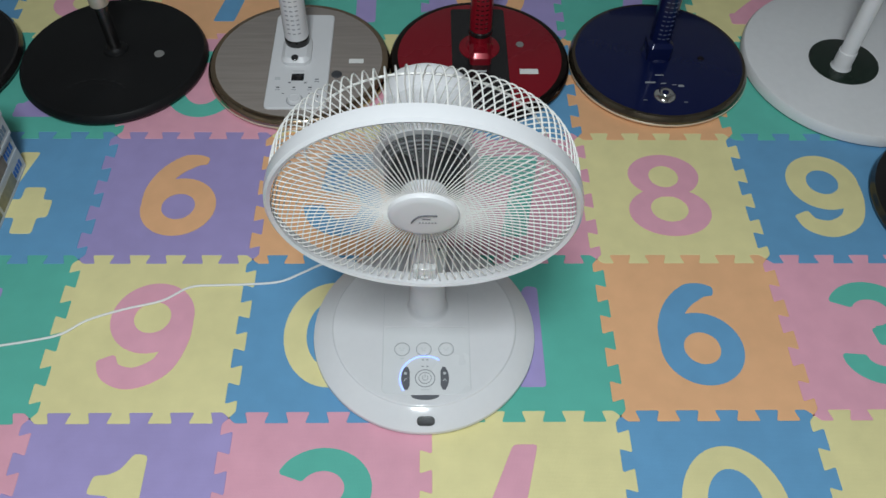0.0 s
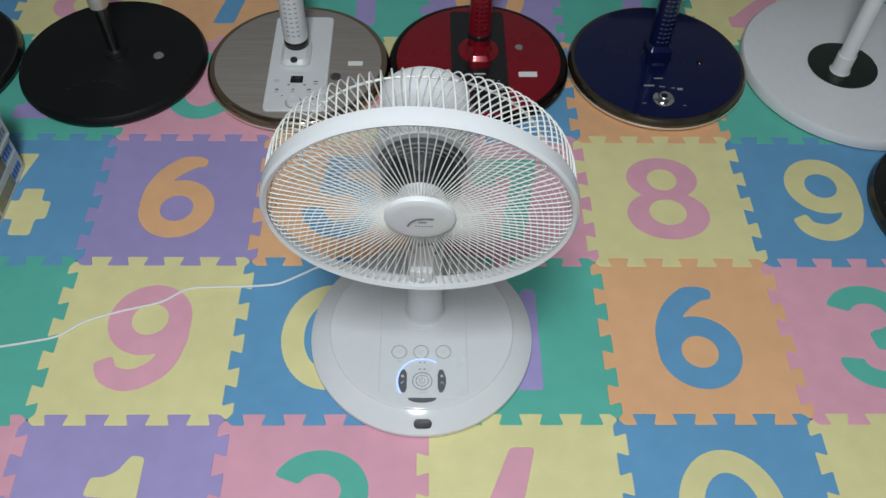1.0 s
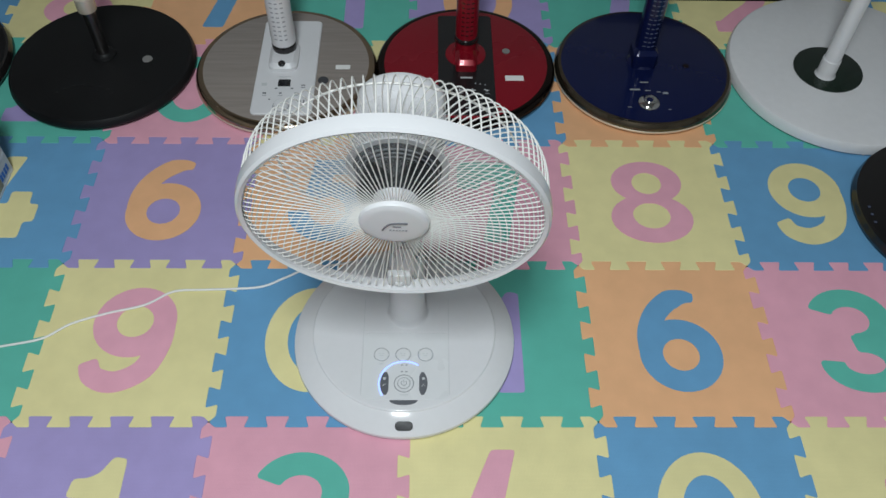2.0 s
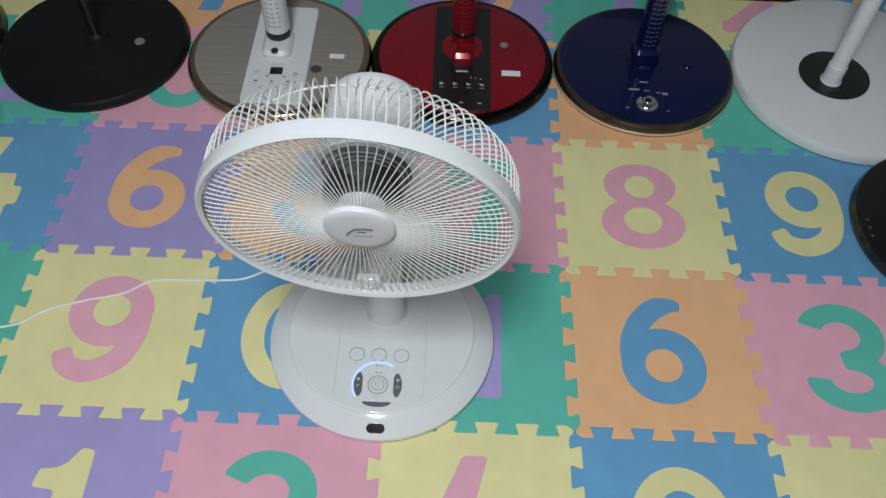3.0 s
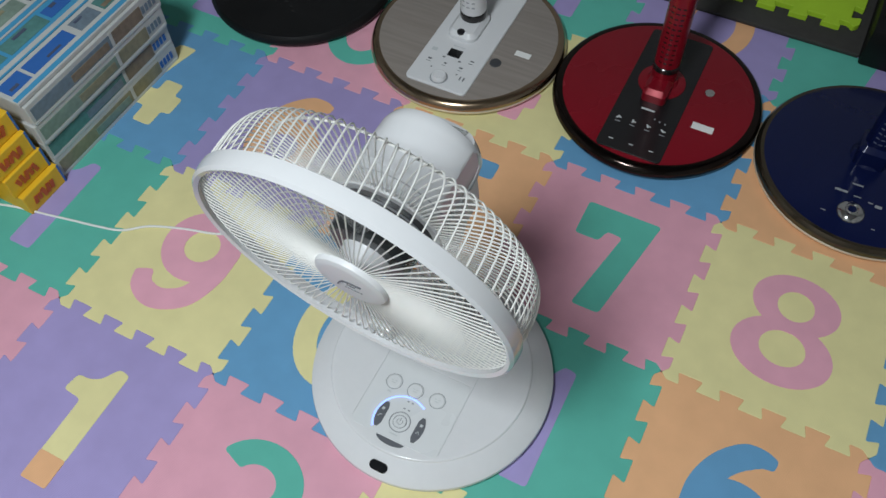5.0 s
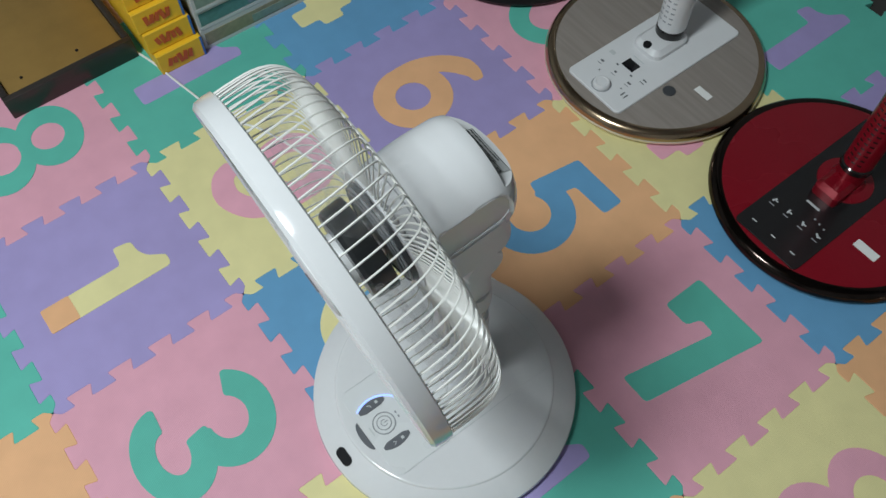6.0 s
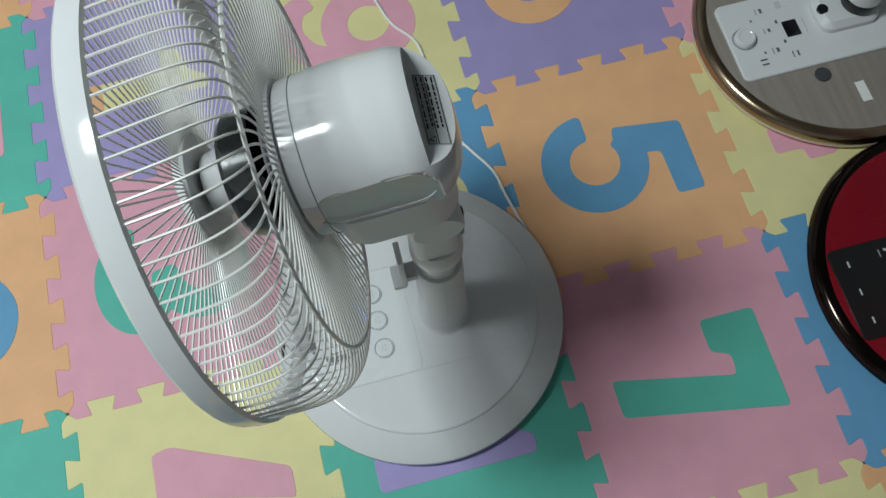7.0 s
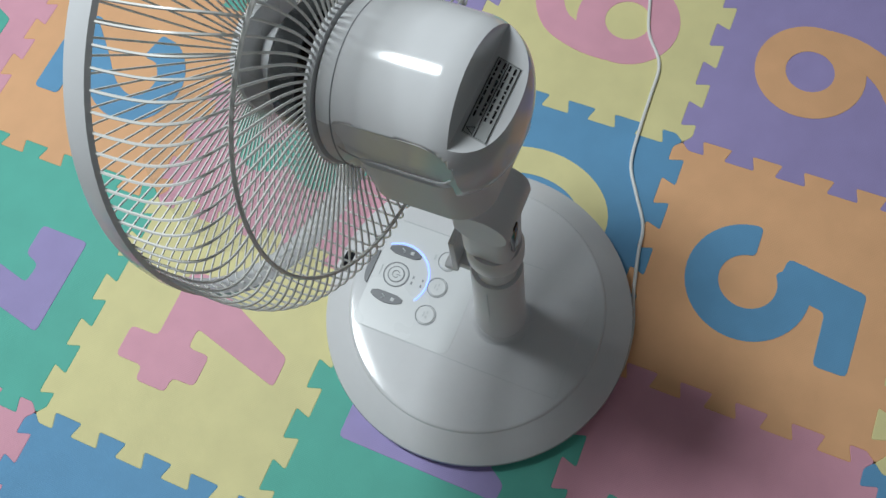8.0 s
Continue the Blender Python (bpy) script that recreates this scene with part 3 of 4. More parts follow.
def marks(e, pole, r, x, y, n, z0, m):
    """A column of small vents on the front of a pole."""
    for k in range(n):
        for s in (-1, 0, 1):
            a = radians(-90 + s * 24)
            part("vent_slot", box(0.006, 0.0012, 0.0022, pose(x + r * math.cos(a), y + r * math.sin(a), z0 + 0.011 * k) @ pose(0, 0, 0, 0, 0, math.degrees(a) + 90)), m, pole)


# wood-grain stand with a white panel
W, wp = stand((-0.260, 0.796), "round fan base with grey wood-grain top, bronze rim and white panel", 0.1875, M_BRONZE, M_WOOD, 0.0235, M_CHROME, pole_at=(-0.004, 0.030), rim_w=0.016, edge=M_GILT)
H0 = 0.029
pan = part("control_panel", plate(rounded(0.122, 0.290, 0.010, 6, 0.004, -0.008), H0 - 0.006, H0 + 0.0035, Matrix(), 0.0015), M_WHITE2, W, "white control panel")
part("pole_socket", plate(rounded(0.060, 0.085, 0.018, 6, -0.004, 0.012), H0 + 0.001, H0 + 0.020, Matrix(), 0.008), M_WHITE2, W)
part("socket_hole", lathe([(0, 0.001), (0.0065, 0.001), (0.0075, 0.0), (0.0075, -0.003)], 20, pose(-0.005, -0.022, H0 + 0.0205)), M_BLACKWIN, W)
part("pole_band", lathe([(0.0245, H0 + 0.018), (0.0255, H0 + 0.022), (0.0255, H0 + 0.032), (0.0245, H0 + 0.036)], 40, pose(-0.004, 0.030, 0)), M_BLACKRIM, wp)
part("pole_sleeve", lathe([(0.0245, H0 + 0.036), (0.0250, H0 + 0.04), (0.0250, 0.5), (0.0240, 0.502)], 40, pose(-0.004, 0.030, 0)), M_WHITE, wp)
marks(W, wp, 0.0252, -0.004, 0.030, 12, 0.085, M_PRINT)
part("display", box(0.025, 0.020, 0.002, pose(0.003, -0.064, H0 + 0.004), 0.0008), M_BLACKWIN, pan, "small black display")
part("dial_ring", tube(circle_line(0.0160, H0 + 0.0040, 48), 0.0009, 6, pose(0.003, -0.131, 0), True), M_PRINT, pan)
part("dial", lathe([(0, 0.0076), (0.009, 0.0075), (0.010, 0.0082), (0.0125, 0.0078), (0.0142, 0.005), (0.0148, 0.0), (0.0148, -0.003)], 40, pose(0.003, -0.131, H0 + 0.0035)), M_WHITE, pan, "white round dial")
for x, y, w, h in ((-0.022, -0.112, 0.004, 0.003), (0.030, -0.112, 0.004, 0.003), (0.042, -0.070, 0.010, 0.003), (0.042, -0.077, 0.012, 0.0016), (0.040, -0.118, 0.003, 0.012), (0.047, -0.118, 0.003, 0.012), (-0.012, -0.080, 0.006, 0.004), (0.020, -0.080, 0.006, 0.004)):
    part("touch_mark", box(w * 0.8, h * 0.8, 0.0004, pose(x, y, H0 + 0.0038)), M_GREYBTN, pan)
for k in range(3):
    part("touch_mark", box(0.007 - 0.002 * (k % 2), 0.0035, 0.0004, pose(-0.034 + 0.032 * k, -0.094, H0 + 0.0038)), M_GREYBTN, pan)
    part("touch_mark", box(0.009, 0.0012, 0.0004, pose(-0.034 + 0.032 * k, -0.101, H0 + 0.0038)), M_PRINT, pan)
part("touch_mark", box(0.024, 0.0016, 0.0004, pose(0.003, -0.045, H0 + 0.0038)), M_PALE, pan)
part("touch_mark", box(0.011, 0.008, 0.0004, pose(-0.037, -0.068, H0 + 0.0038)), M_PALE, pan)
part("round_mark", lathe([(0, 0.0015), (0.010, 0.0012), (0.011, 0.0), (0.011, -0.002)], 28, pose(0.080, -0.050, H0)), M_DARKHUB, W, "dark round sensor")
part("sticker", box(0.030, 0.013, 0.0008, pose(0.118, -0.010, H0 + 0.0004)), M_STICKER, W, "blank white paper sticker")

# red stand with a black panel
R, rp_ = stand((0.1133, 0.8083), "round glossy red fan base with black rim and black panel", 0.188, M_SMOKE, M_RED, 0.0225, M_RED, pole_at=(0, 0.022), rim_w=0.017, flange=(0.044, 0.012, M_RED))
rpan = part("control_panel", plate(rounded(0.116, 0.312, 0.008, 6, 0.0, -0.006), H0 - 0.006, H0 + 0.0012, Matrix(), 0.0005), M_BLACKPANEL, R, "black control panel")
part("pole_socket", plate(rounded(0.044, 0.050, 0.008, 4, 0, -0.010), H0 + 0.001, H0 + 0.026, Matrix(), 0.008), M_RED, R)
part("pole_band", lathe([(0.0226, 0.07), (0.0250, 0.072), (0.0250, 0.080), (0.0226, 0.082)], 40, pose(0, 0.022, 0)), M_BLACKRIM, rp_)
marks(R, rp_, 0.0226, 0, 0.022, 12, 0.095, M_BLACKRIM)
for k in range(4):
    x = -0.040 + 0.027 * k
    part("touch_mark", box(0.0030, 0.008, 0.0004, pose(x - 0.002, -0.090, H0 + 0.0016) @ pose(0, 0, 0, 0, 0, 25 * (k - 1))), M_PALE, rpan)
    part("touch_mark", box(0.0045, 0.0022, 0.0004, pose(x + 0.002, -0.0905, H0 + 0.0017)), M_PALE, rpan)
    part("touch_mark", box(0.0095, 0.0016, 0.0004, pose(x, -0.100, H0 + 0.0016)), M_PRINT, rpan)
for k in range(3):
    part("touch_mark", box(0.003, 0.003, 0.0004, pose(0.018 + 0.010 * k, -0.070 - 0.002 * k, H0 + 0.0016)), M_PRINT, rpan)
part("touch_mark", box(0.024, 0.004, 0.0004, pose(0.0, -0.053, H0 + 0.0016)), M_PALE, rpan)
for k in range(3):
    part("touch_mark", box(0.008, 0.002, 0.0004, pose(-0.036 + 0.036 * k, -0.142, H0 + 0.0016)), M_PALE, rpan)
part("round_mark", lathe([(0, 0.0015), (0.008, 0.0012), (0.009, 0.0)], 28, pose(0.086, 0.034, H0 - 0.0005)), M_CHROME, R)
part("sticker", box(0.038, 0.015, 0.0008, pose(0.099, -0.052, H0 + 0.0004)), M_STICKER, R, "blank white paper sticker")

# navy stand
N, np_ = stand((0.4874, 0.805), "round glossy navy fan base with dark chrome rim", 0.1857, M_SMOKE2, M_NAVY, 0.022, M_NAVY, pole_at=(-0.002, 0.014), rim_w=0.012, flange=(0.034, 0.014, M_NAVY), edge=M_GILT)
marks(N, np_, 0.0221, -0.002, 0.014, 14, 0.08, M_DIM)
part("pole_socket", plate(rounded(0.052, 0.056, 0.010, 6, -0.002, 0.012), H0 - 0.001, H0 + 0.040, Matrix(), 0.008), M_NAVY, N)
dial = part("dial", lathe([(0, 0.008), (0.0075, 0.008), (0.009, 0.0065), (0.0105, 0.0075), (0.015, 0.0072), (0.021, 0.003), (0.0225, 0.0), (0.0225, -0.003)], 48, pose(-0.007, -0.118, H0)), M_CHROME, N, "chrome control dial")
part("dial_centre", lathe([(0, 0.0088), (0.0065, 0.0085), (0.0072, 0.0075)], 32, pose(-0.007, -0.118, H0)), M_NAVY, dial)
for x, y, w, h in ((-0.030, -0.080, 0.026, 0.006), (-0.004, -0.083, 0.014, 0.003), (0.018, -0.087, 0.010, 0.003), (0.031, -0.090, 0.014, 0.008), (-0.008, -0.058, 0.022, 0.004), (-0.048, -0.132, 0.010, 0.002), (0.032, -0.138, 0.008, 0.002)):
    part("touch_mark", box(w * 0.8, h * 0.7, 0.0004, pose(x, y, H0 + 0.0004)), M_PRINT, N)
part("round_mark", lathe([(0, 0.0012), (0.006, 0.001), (0.007, 0.0)], 24, pose(0.088, -0.005, H0)), M_SMOKE, N)

# grey-white stand with a slanted pole
G = thing("fan_stand", (0.9086, 0.8041, 0), "large round light grey fan base with a dark centre", "fan stand", "fan stands behind the fan")
part("base", lathe([(0, 0.002), (0.232, 0.002), (0.237, 0.006), (0.238, 0.022), (0.234, 0.029), (0.226, 0.0315), (0.06, 0.034), (0, 0.034)], 128), M_GREYWHITE, G)
part("centre_plate", lathe([(0.0, 0.0375), (0.066, 0.0372), (0.0705, 0.0355), (0.071, 0.031)], 64, pose(-0.038, -0.018, 0)), M_GREENSHEEN, G, "dark glossy centre plate")
gpole = part("pole", lathe([(0, 0.05), (0.0165, 0.05), (0.0165, 0.55), (0.0150, 0.553), (0, 0.553)], 32, pose(-0.050, -0.036, 0)), M_WHITE, G)
part("pole_foot", lathe([(0.0225, 0.036), (0.0195, 0.040), (0.0185, 0.046), (0.0185, 0.078), (0.0168, 0.080)], 32, pose(-0.050, -0.036, 0)), M_GREYWHITE, gpole, "grey pole foot")

# black stands
B, bp_ = stand((-0.6435, 0.8072), "round black fan base with a slim metal pole", 0.1896, M_BLACK, M_BLACK, 0.0125, M_GUNMETAL, pole_at=(0.002, 0.014), rim_w=0.012, flange=(0.026, 0.010, M_BLACK))
part("pole_collar", lathe([(0.0147, 0.140), (0.0185, 0.142), (0.0190, 0.150), (0.0190, 0.172), (0.0147, 0.175)], 32, pose(0.002, 0.014, 0)), M_GILT, bp_, "brass pole collar")
part("round_mark", lathe([(0, 0.0015), (0.010, 0.0012), (0.011, 0.0)], 28, pose(0.094, 0.0, H0 - 0.0005)), M_CHROME, B, "dull metal badge")
for k in range(8):
    a = radians(30 + 120 * k / 7)
    part("touch_mark", box(0.007, 0.0035, 0.0004, pose(-0.010 + 0.064 * math.cos(a), -0.128 + 0.048 * math.sin(a), H0 + 0.0003)), M_FAINT, B)
    part("touch_mark", box(0.004, 0.0018, 0.0004, pose(-0.010 + 0.050 * math.cos(a), -0.128 + 0.036 * math.sin(a), H0 + 0.0003)), M_FAINT, B)
B2, _p = stand((-1.0402, 0.795), "round black fan base beside another black base", 0.204, M_BLACKRIM, M_BLACK, 0.014, M_BLACK, pole_at=(0.0, 0.02), rim_w=0.010, flange=(0.034, 0.010, M_BLACK))
B3, _p = stand((1.0074, 0.4083), "round glossy black fan base at the mat's edge", 0.185, M_BLACKRIM, M_BLACKRIM, 0.014, M_BLACK, pole_at=(0.02, 0.02), rim_w=0.008, flange=(0.034, 0.010, M_BLACK))
# dim dots painted in place of one small highlight; no keys here
for dy in (-0.03, -0.012, 0.006):
    part("touch_mark", box(0.005, 0.004, 0.0005, pose(-0.165, dy, H0 + 0.0002)), M_DIM, B3)


# ---- stacked toy cartons ----
def carton(at, size, mats, label, prints, turn=0):
    """A printed carton; its long side faces east."""
    x, y, z = at
    sx, sy, sz = size
    e = thing("toy_carton", (x, y, z), label, "carton", "stacked toy cartons", turn)
    body = part("body", box(sx, sy, sz - 0.0006, pose(0, 0, sz / 2), 0.0012, 1), mats, e)
    for y0, y1, z0, z1, m in prints:
        part("printed_panel", box(0.0012, (y1 - y0) * sy, (z1 - z0) * sz, pose(sx / 2 + 0.0003 + (0.0007 if z0 == 0.24 else 0.0), ((y0 + y1) / 2 - 0.5) * sy, (z0 + z1) / 2 * sz), 0.0002, 1), m, e)
    return e


LH = 0.0435
rng = random.Random(4)
rows_ = [
    (M_CARDOLIVE, M_CARDGREEN), (M_CARDTEAL, M_CARDSLATE), (M_CARDGREEN, M_CARDOLIVE), (M_CARDSLATE, M_CARDBROWN),
]
for k, (ma, mb) in enumerate(rows_):
    ox, oy = rng.uniform(-0.004, 0.003), rng.uniform(-0.004, 0.004)
    prints = [(0.01, 0.99, 0.0, 0.14, M_PALE), (0.02, 0.60, 0.18, 0.78, ma), (0.62, 0.85, 0.18, 0.78, M_CARDBROWN if k % 2 else M_CARDOLIVE), (0.60, 0.625, 0.15, 0.85, M_CARDWHITE),
              (0.30, 0.58, 0.24, 0.60, mb)]
    last = carton((-0.927 + ox, 0.3646 + oy, LH * k), (0.35, 0.328, LH), M_CARDWHITE, "white printed toy carton with picture panels, in a stack", prints, -1.1)
    for j in range(4):
        part("brand_bar", box(0.0008, 0.0065, LH * 0.34, pose(0.1756, 0.120 + 0.0095 * j, LH * 0.5)), M_CARDBLUE if k < 2 else M_CARDSLATE, last)
    c = carton((-0.919 + ox - 0.010 * k, 0.1554 + oy - 0.004 * k, LH * k), (0.345, 0.084, LH), M_CARDYELLOW, "bright yellow toy carton with red lettering, in a stack", [(0.955, 1.0, 0.0, 1.0, M_CARDBLUE)], -1.1)
    for j in range(5):
        part("red_lettering", box(0.0008, 0.0075, LH * rng.uniform(0.3, 0.5), pose(0.1735, -0.022 + 0.0095 * j, LH * 0.5) @ pose(0, 0, 0, rng.uniform(-20, 20), 0, 0)), M_REDPRINT, c)
# printed lids lying on top
for k in range(5):
    e = thing("flat_carton", (-0.787 - 0.066 * k, 0.3640 + 0.0013 * k, 4 * LH), "flat blue and white printed carton on a stack", "carton", "flat cartons on the stack", -1.1)
    part("body", box(0.064, 0.336, 0.009, pose(0, 0, 0.0045), 0.001, 1), M_CARDWHITE if k % 2 == 0 else M_CARDSKY, e)
    part("edge_print", box(0.010, 0.332, 0.0006, pose(0.024, 0, 0.0092)), M_CARDSKY if k % 2 == 0 else M_CARDWHITE, e)
    yy = -0.160
    while yy < 0.125:
        w = rng.uniform(0.045, 0.105)
        w = min(w, 0.160 - yy)
        shade = rng.choice((M_CARDSLATE, M_CARDBROWN, M_CARDTEAL, M_CARDGREEN, M_DIM, M_CARDBLUE))
        part("printed_panel", box(rng.uniform(0.026, 0.034), w, 0.0006, pose(-0.006, yy + w / 2, 0.0093)), shade, e)
        part("caption_bar", box(rng.uniform(0.003, 0.010), w * rng.uniform(0.25, 0.45), 0.0005, pose(-0.006 + rng.choice((-0.008, 0.007)), yy + w * rng.uniform(0.3, 0.7), 0.0098)), rng.choice((M_CARDOLIVE, M_DIM, M_CARDBROWN, M_CARDSLATE)), e)
        yy += w + rng.uniform(0.006, 0.014)
    if k == 0:
        part("price_tag", box(0.036, 0.045, 0.0008, pose(-0.002, 0.150, 0.0096)), M_CARDYELLOW, e, "yellow price tag")

# ---- gilded board and clear case beside the cartons ----
T = thing("gilt_board", (-0.978, -0.020, 0), "dull gold board in a dark metal frame, lying flat", "board")
part("board", box(0.300, 0.205, 0.030, pose(0, 0, 0.019), 0.002), M_GOLD, T)
for sx, sy, px, py in ((0.012, 0.230, 0.156, 0), (0.012, 0.230, -0.156, 0), (0.300, 0.012, 0, -0.109), (0.300, 0.012, 0, 0.109)):
    part("frame_bar", box(sx, sy, 0.042, pose(px, py, 0.021), 0.002), M_DARKFRAME, T)
for dx, dy in ((0.12, -0.07), (0.12, 0.03)):
    part("nail", lathe([(0, 0.002), (0.0022, 0.0015), (0.003, 0)], 12, pose(dx, dy, 0.0345)), M_BLACKWIN, T)
K = thing("storage_case", (-1.003, -0.253, 0), "cloudy clear plastic case with a dark lid band", "storage case")
part("case_body", box(0.28, 0.17, 0.09, pose(0, 0, 0.045), 0.008, 3), M_HAZE, K)
part("lid_band", box(0.286, 0.05, 0.012, pose(0, -0.03, 0.094), 0.003), M_DARKHUB, K)
part("lid_band", box(0.286, 0.014, 0.012, pose(0, 0.05, 0.094), 0.003), M_HAZE, K)
for k in range(3):
    part("divider", box(0.26, 0.003, 0.07, pose(0, -0.05 + 0.05 * k, 0.042)), M_HAZE, K)

# ---- dark things behind the stands ----
D = thing("dark_case", (0.68, 1.224, 0), "low black case with a ribbed lid, behind the stands", "case")
part("body", box(0.52, 0.33, 0.085, pose(0, 0, 0.0425), 0.006), M_BLACK, D)
for k in range(4):
    part("rib", box(0.50, 0.012, 0.008, pose(0, -0.12 + 0.08 * k, 0.088), 0.002), M_BLACKRIM, D)
part("latch", box(0.03, 0.012, 0.02, pose(-0.2, -0.168, 0.05), 0.002), M_DARKHUB, D)
D2 = thing("dark_case", (-0.90, 1.19, 0), "low black case behind the black stands", "case")
part("body", box(0.54, 0.26, 0.06, pose(0, 0, 0.03), 0.006), M_BLACK, D2)

# ---- foam tiles ----
AMP, WIDE, NECK, PERIOD, FIRST = 0.0092, 0.0185, 0.0125, 0.062, 0.042


def edge_wave():
    """One side of a tile from corner to corner: along and out, four dovetail teeth and a part of a fifth at the far corner."""
    pts = [(0.010, -AMP)]
    for k in range(4):
        c = FIRST + k * PERIOD
        pts += [(c - NECK, -AMP), (c - WIDE, AMP), (c + WIDE, AMP), (c + NECK, -AMP)]
    c = FIRST + 4 * PERIOD
    return pts + [(c - NECK, -AMP), (c - WIDE, AMP), (0.2895, AMP)]


def ease(pts, r=0.0030):
    """Cuts the corners of an outline slightly round."""
    out = []
    n = len(pts)
    for i, p in enumerate(pts):
        p, a, b = Vector(p), Vector(pts[i - 1]), Vector(pts[(i + 1) % n])
        da, db = (a - p), (b - p)
        pa, pb = p + da.normalized() * min(r, da.length * 0.4), p + db.normalized() * min(r, db.length * 0.4)
        out += [tuple(pa), tuple((pa + pb + 2 * p) / 4), tuple(pb)]
    return out


def tile_outline():
    """Teeth reach north and west; sockets lie on the south and east."""
    S = 0.3
    w = edge_wave()
    pts = [(0, 0)] + [(s, o) for s, o in w]                          # south side
    pts += [(S, 0)] + [(S - o, s) for s, o in w]                     # east side
    pts += [(S, S)] + [(s, S + o) for s, o in reversed(w)]           # north side
    pts += [(0, S)] + [(-o, s) for s, o in reversed(w)]              # west side
    return ease(pts)


tile_bm = plate(tile_outline(), -FOAM_T, 0.0, Matrix(), 0.0006)
tile0 = part("foam_tile", tile_bm, FOAM["yellow"], floor, angle=25)
TILE_MESH = tile0.data
bpy.data.objects.remove(tile0)


def band(L, Rr, z, bm, closed=False, round_ends=0.006):
    """A flat strip between two lines, with thickness, added to bm."""
    m = len(L)
    lt, rt = [bm.verts.new((*p, z)) for p in L], [bm.verts.new((*p, z)) for p in Rr]
    lb, rb = [bm.verts.new((*p, z - 0.009)) for p in L], [bm.verts.new((*p, z - 0.009)) for p in Rr]
    for i in range(m if closed else m - 1):
        j = (i + 1) % m
        bm.faces.new((lt[i], rt[i], rt[j], lt[j]))
        bm.faces.new((lt[i], lt[j], lb[j], lb[i]))
        bm.faces.new((rt[j], rt[i], rb[i], rb[j]))
    if not closed:
        bm.faces.new((rt[0], lt[0], lb[0], rb[0]))
        bm.faces.new((lt[-1], rt[-1], rb[-1], lb[-1]))
        posts = [bm.edges.get(pair) for pair in ((lt[0], lb[0]), (rt[0], rb[0]), (lt[-1], lb[-1]), (rt[-1], rb[-1]))]
        bmesh.ops.bevel(bm, geom=posts, offset=round_ends, segments=3, affect="EDGES", profile=0.5)
    return bm


def stroke(pts, hw, z, bm, end=None, n=6):
    """A band along a smooth line, of half-width hw, narrowing over its last third to the half-width end."""
    line = smooth_line([Vector((*p, 0)) for p in pts], n)
    m = len(line)
    L, Rr = [], []
    for i, v in enumerate(line):
        d = (line[min(i + 1, m - 1)] - line[max(i - 1, 0)]).normalized()
        s = Vector((-d.y, d.x, 0))
        k = hw if end is None else hw + (end - hw) * max(0.0, 3 * i / (m - 1) - 2)
        L.append((v + s * k).xy)
        Rr.append((v - s * k).xy)
    return band(L, Rr, z, bm)


def arc_band(cx, cy, rx, ry, hx, hy, a0, a1, z, bm, dy=0.0):
    """A band round an ellipse from angle a0 to a1, its half-width hx at the sides and hy above and below; dy shifts the hollow."""
    closed = abs(a1 - a0) >= 360
    n = max(8, int(abs(a1 - a0) / 8))
    an = [radians(a0 + (a1 - a0) * k / n) for k in range(n if closed else n + 1)]
    L = [(cx + (rx + hx) * math.cos(a), cy + (ry + hy) * math.sin(a)) for a in an]
    Rr = [(cx + (rx - hx) * math.cos(a), cy + dy + (ry - hy) * math.sin(a)) for a in an]
    return band(L, Rr, z, bm, closed)


DZ = 0.0006


def flat(outline):
    return plate(ease(outline, 0.006), DZ - 0.009, DZ, Matrix(), 0.0004)


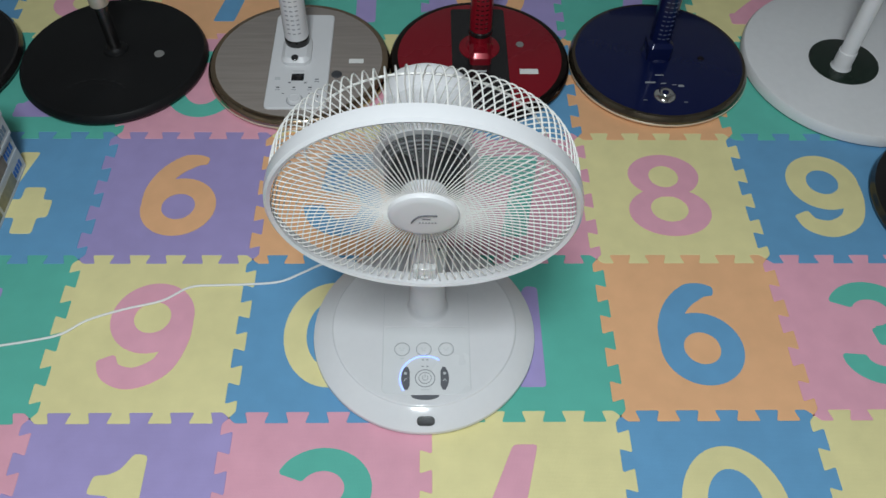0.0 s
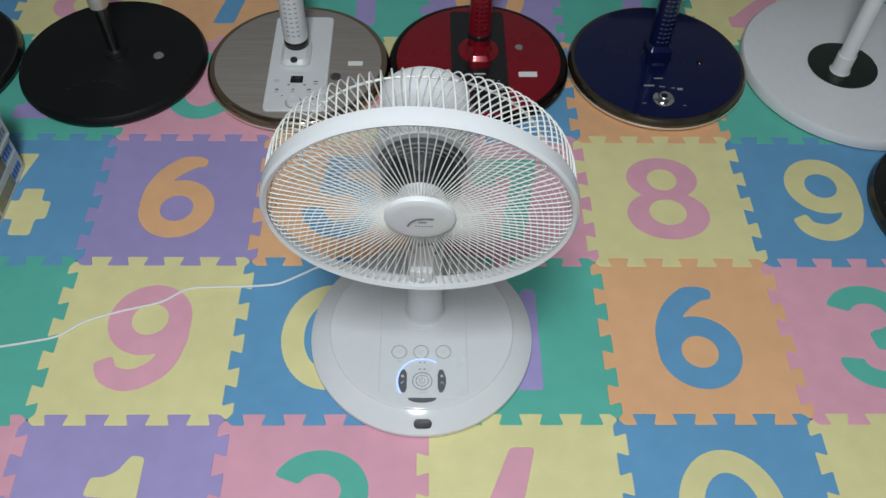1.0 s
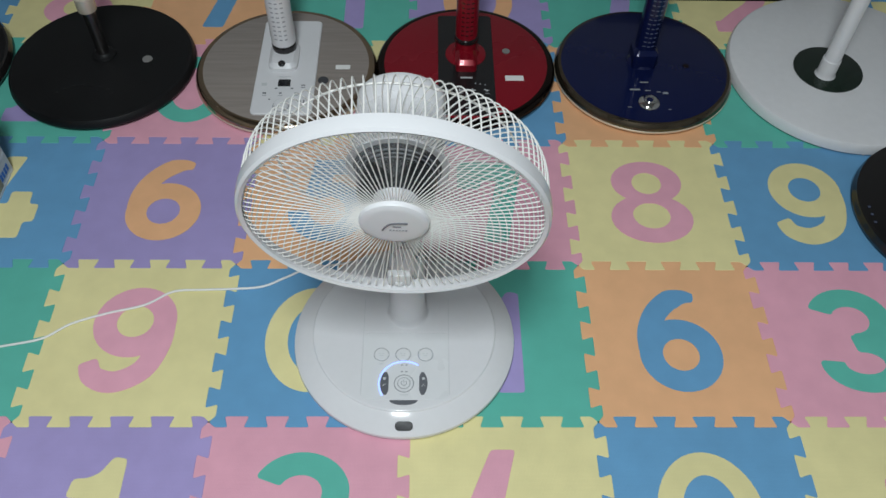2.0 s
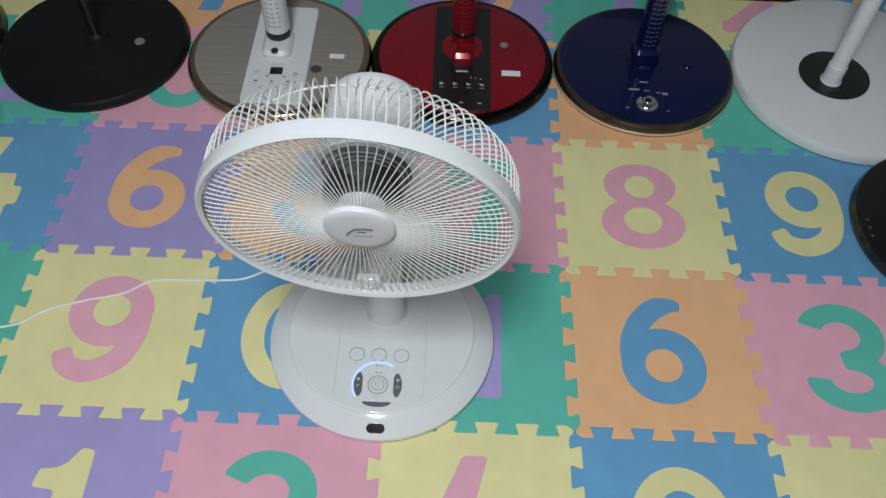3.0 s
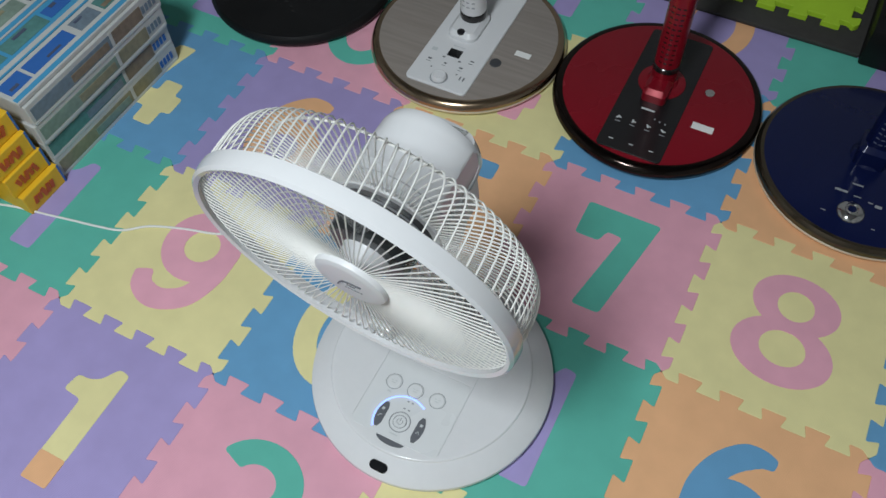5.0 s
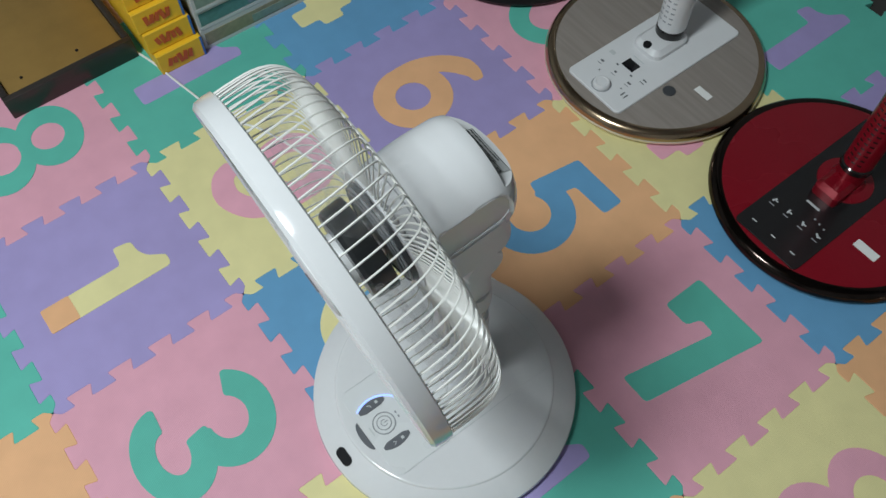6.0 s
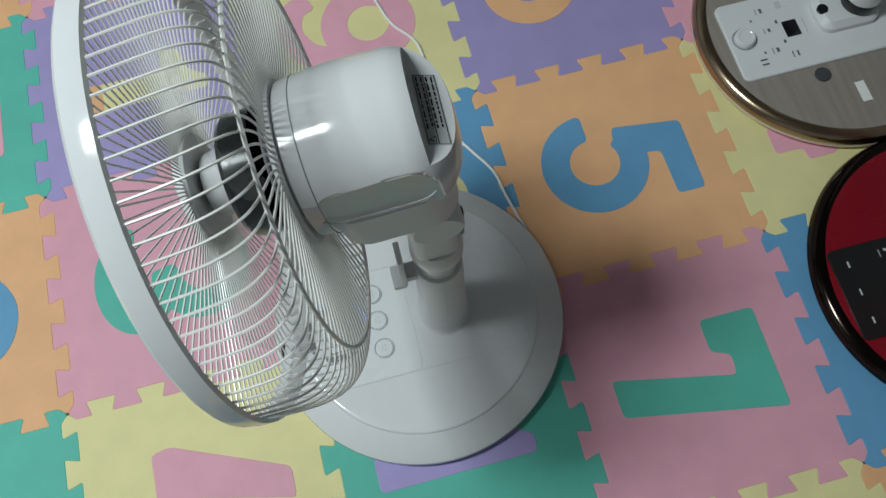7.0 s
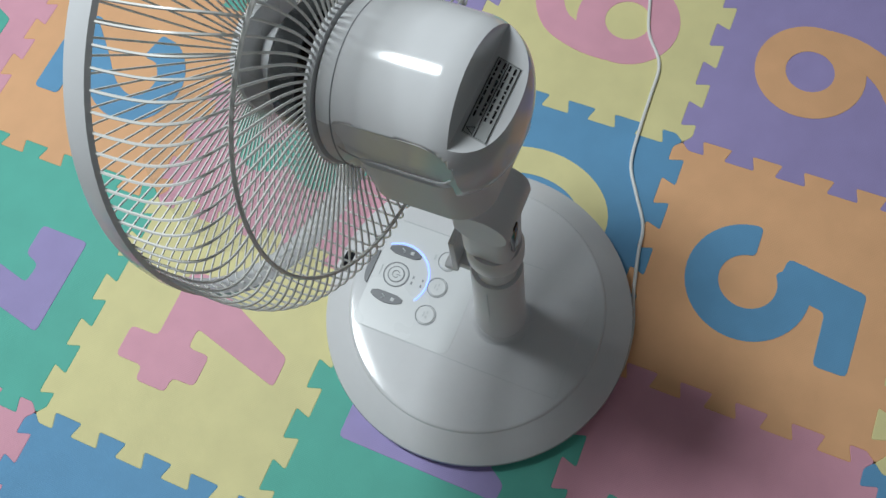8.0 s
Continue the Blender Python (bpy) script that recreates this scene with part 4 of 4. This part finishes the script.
def digit_bm(c):
    bm = bmesh.new()
    if c == "0":
        arc_band(-0.002, 0, 0.0605, 0.0815, 0.0185, 0.0180, 0, 360, DZ, bm)
    elif c == "1":
        return flat([(0.040, -0.100), (0.040, 0.090), (0.020, 0.093), (0.004, 0.068), (-0.012, 0.060), (-0.033, 0.059), (-0.038, 0.031), (-0.004, 0.028), (-0.004, -0.100)])
    elif c == "2":
        stroke([(-0.049, 0.030), (-0.040, 0.060), (-0.004, 0.081), (0.036, 0.070), (0.051, 0.036), (0.034, -0.004), (-0.008, -0.044), (-0.044, -0.080)], 0.0198, DZ, bm)
        stroke([(-0.066, -0.081), (0.0, -0.081), (0.064, -0.081)], 0.0190, DZ + 0.0001, bm)
    elif c == "3":
        arc_band(0.0, 0.0375, 0.0520, 0.0445, 0.0200, 0.0180, 158, -95, DZ, bm)
        arc_band(0.0, -0.0460, 0.0530, 0.0370, 0.0200, 0.0165, 98, -186, DZ + 0.0001, bm)
    elif c == "4":
        return flat([(-0.019, 0.104), (0.018, 0.104), (-0.012, -0.014), (0.013, -0.014), (0.013, 0.015), (0.052, 0.015), (0.053, -0.015), (0.071, -0.015), (0.071, -0.056), (0.053, -0.057),
                     (0.053, -0.094), (0.014, -0.094), (0.013, -0.057), (-0.074, -0.057), (-0.078, -0.034)])
    elif c == "5":
        low = flat([(-0.044, 0.009), (-0.031, 0.101), (0.071, 0.101), (0.071, 0.064), (0.006, 0.062), (0.002, 0.036), (-0.012, 0.004)])
        me = bpy.data.meshes.new("stem")
        low.to_mesh(me)
        low.free()
        bm.from_mesh(me)
        bpy.data.meshes.remove(me)
        arc_band(0.0, -0.0275, 0.0525, 0.0525, 0.0195, 0.0190, 180, 488, DZ + 0.0001, bm)
    elif c in "69":
        s = 1 if c == "6" else -1
        arc_band(0.0005, -0.0305 * s, 0.0490, 0.0490, 0.0190, 0.0190, 0, 360, DZ, bm)
        if c == "6":
            stroke([(-0.0490, -0.026), (-0.0465, 0.012), (-0.031, 0.048), (-0.006, 0.074), (0.018, 0.083), (0.040, 0.081)], 0.0190, DZ + 0.0001, bm, end=0.0085)
        else:
            stroke([(0.0500, 0.026), (0.0475, -0.016), (0.0300, -0.060), (-0.010, -0.082), (-0.046, -0.072), (-0.060, -0.045)], 0.0190, DZ + 0.0001, bm, end=0.0150)
    elif c == "7":
        return flat([(-0.060, 0.096), (0.066, 0.096), (0.030, -0.100), (-0.016, -0.100), (0.015, 0.048), (-0.011, 0.050), (-0.019, 0.027), (-0.060, 0.027)])
    elif c == "8":
        arc_band(0.0005, 0.0470, 0.0475, 0.0400, 0.0195, 0.0130, 0, 360, DZ, bm, -0.003)
        arc_band(-0.0010, -0.0415, 0.0550, 0.0440, 0.0205, 0.0135, 0, 360, DZ + 0.0001, bm, 0.006)
    return bm


DIGITS = {}
for c in "0123456789":
    o = part("digit", digit_bm(c), FOAM["yellow"], None)
    DIGITS[c] = o.data
    bpy.data.objects.remove(o)

WORDS = {"y": "yellow", "b": "blue", "p": "purple", "o": "orange", "k": "pink", "g": "green"}
# rows from north to south, columns from west to east: tile colour, digit, digit colour
MATS = """
b6y y8k o7b g1p p0o g7p y2k b4y p6o
p2o g2p k0g y4k b3y o8b g1p p1y y5k
y8k b4y p6o o5b k7g y8k b9y o2b g4p
o7b g1p y9k b0y g1p o6b k3g y4k p8o
g6k k8g p1y k3g y4k b0y y1k p2o o5b
y3k o2b g5k o2b g7p k9g b8y g0p k6g
b1y g8k k2g k4g y7p p5o g3k o0b y9k
"""
for j, row in enumerate(MATS.split("\n")[1:-1]):
    for i, (a, c, b) in enumerate(row.split()):
        x, y = (i - 4) * 0.3, (3 - j) * 0.3
        t = shared("foam_tile", TILE_MESH, floor, pose(x, y, 0), FOAM[WORDS[a]])
        tagged(t, WORDS[a] + " foam tile with a " + WORDS[b] + " digit")
        shared("digit", DIGITS[c], t, pose(0.15, 0.15, 0), FOAM[WORDS[b]])
# the foot of one digit is an odd orange piece
foot = part("digit_foot", plate(rounded(0.0448, 0.044, 0.003, 3, 0.018, -0.0785), DZ - 0.004, DZ + 0.0004), FOAM["orange"], None)
for o in floor.children:
    if abs(o.location.x + 0.6) < 0.01 and abs(o.location.y + 0.3) < 0.01:
        foot.parent = o
        foot.location = (0.15, 0.15, 0)
# a loose lime tile on the dark floor behind
sheet = thing("black_sheet", (0.22, 1.254, 0.0), "crumpled matt black sheet under a lime foam tile", "sheet")
part("cloth", box(0.40, 0.36, 0.010, pose(0, 0, 0.006), 0.003), M_DARKFLOOR, sheet)
lime = thing("loose_foam_tile", (0.092, 1.131, 0.0225), "loose lime green foam tile lying behind the red stand", "foam tile")
shared("tile", TILE_MESH, lime, pose(0, 0, 0), FOAM["lime"])
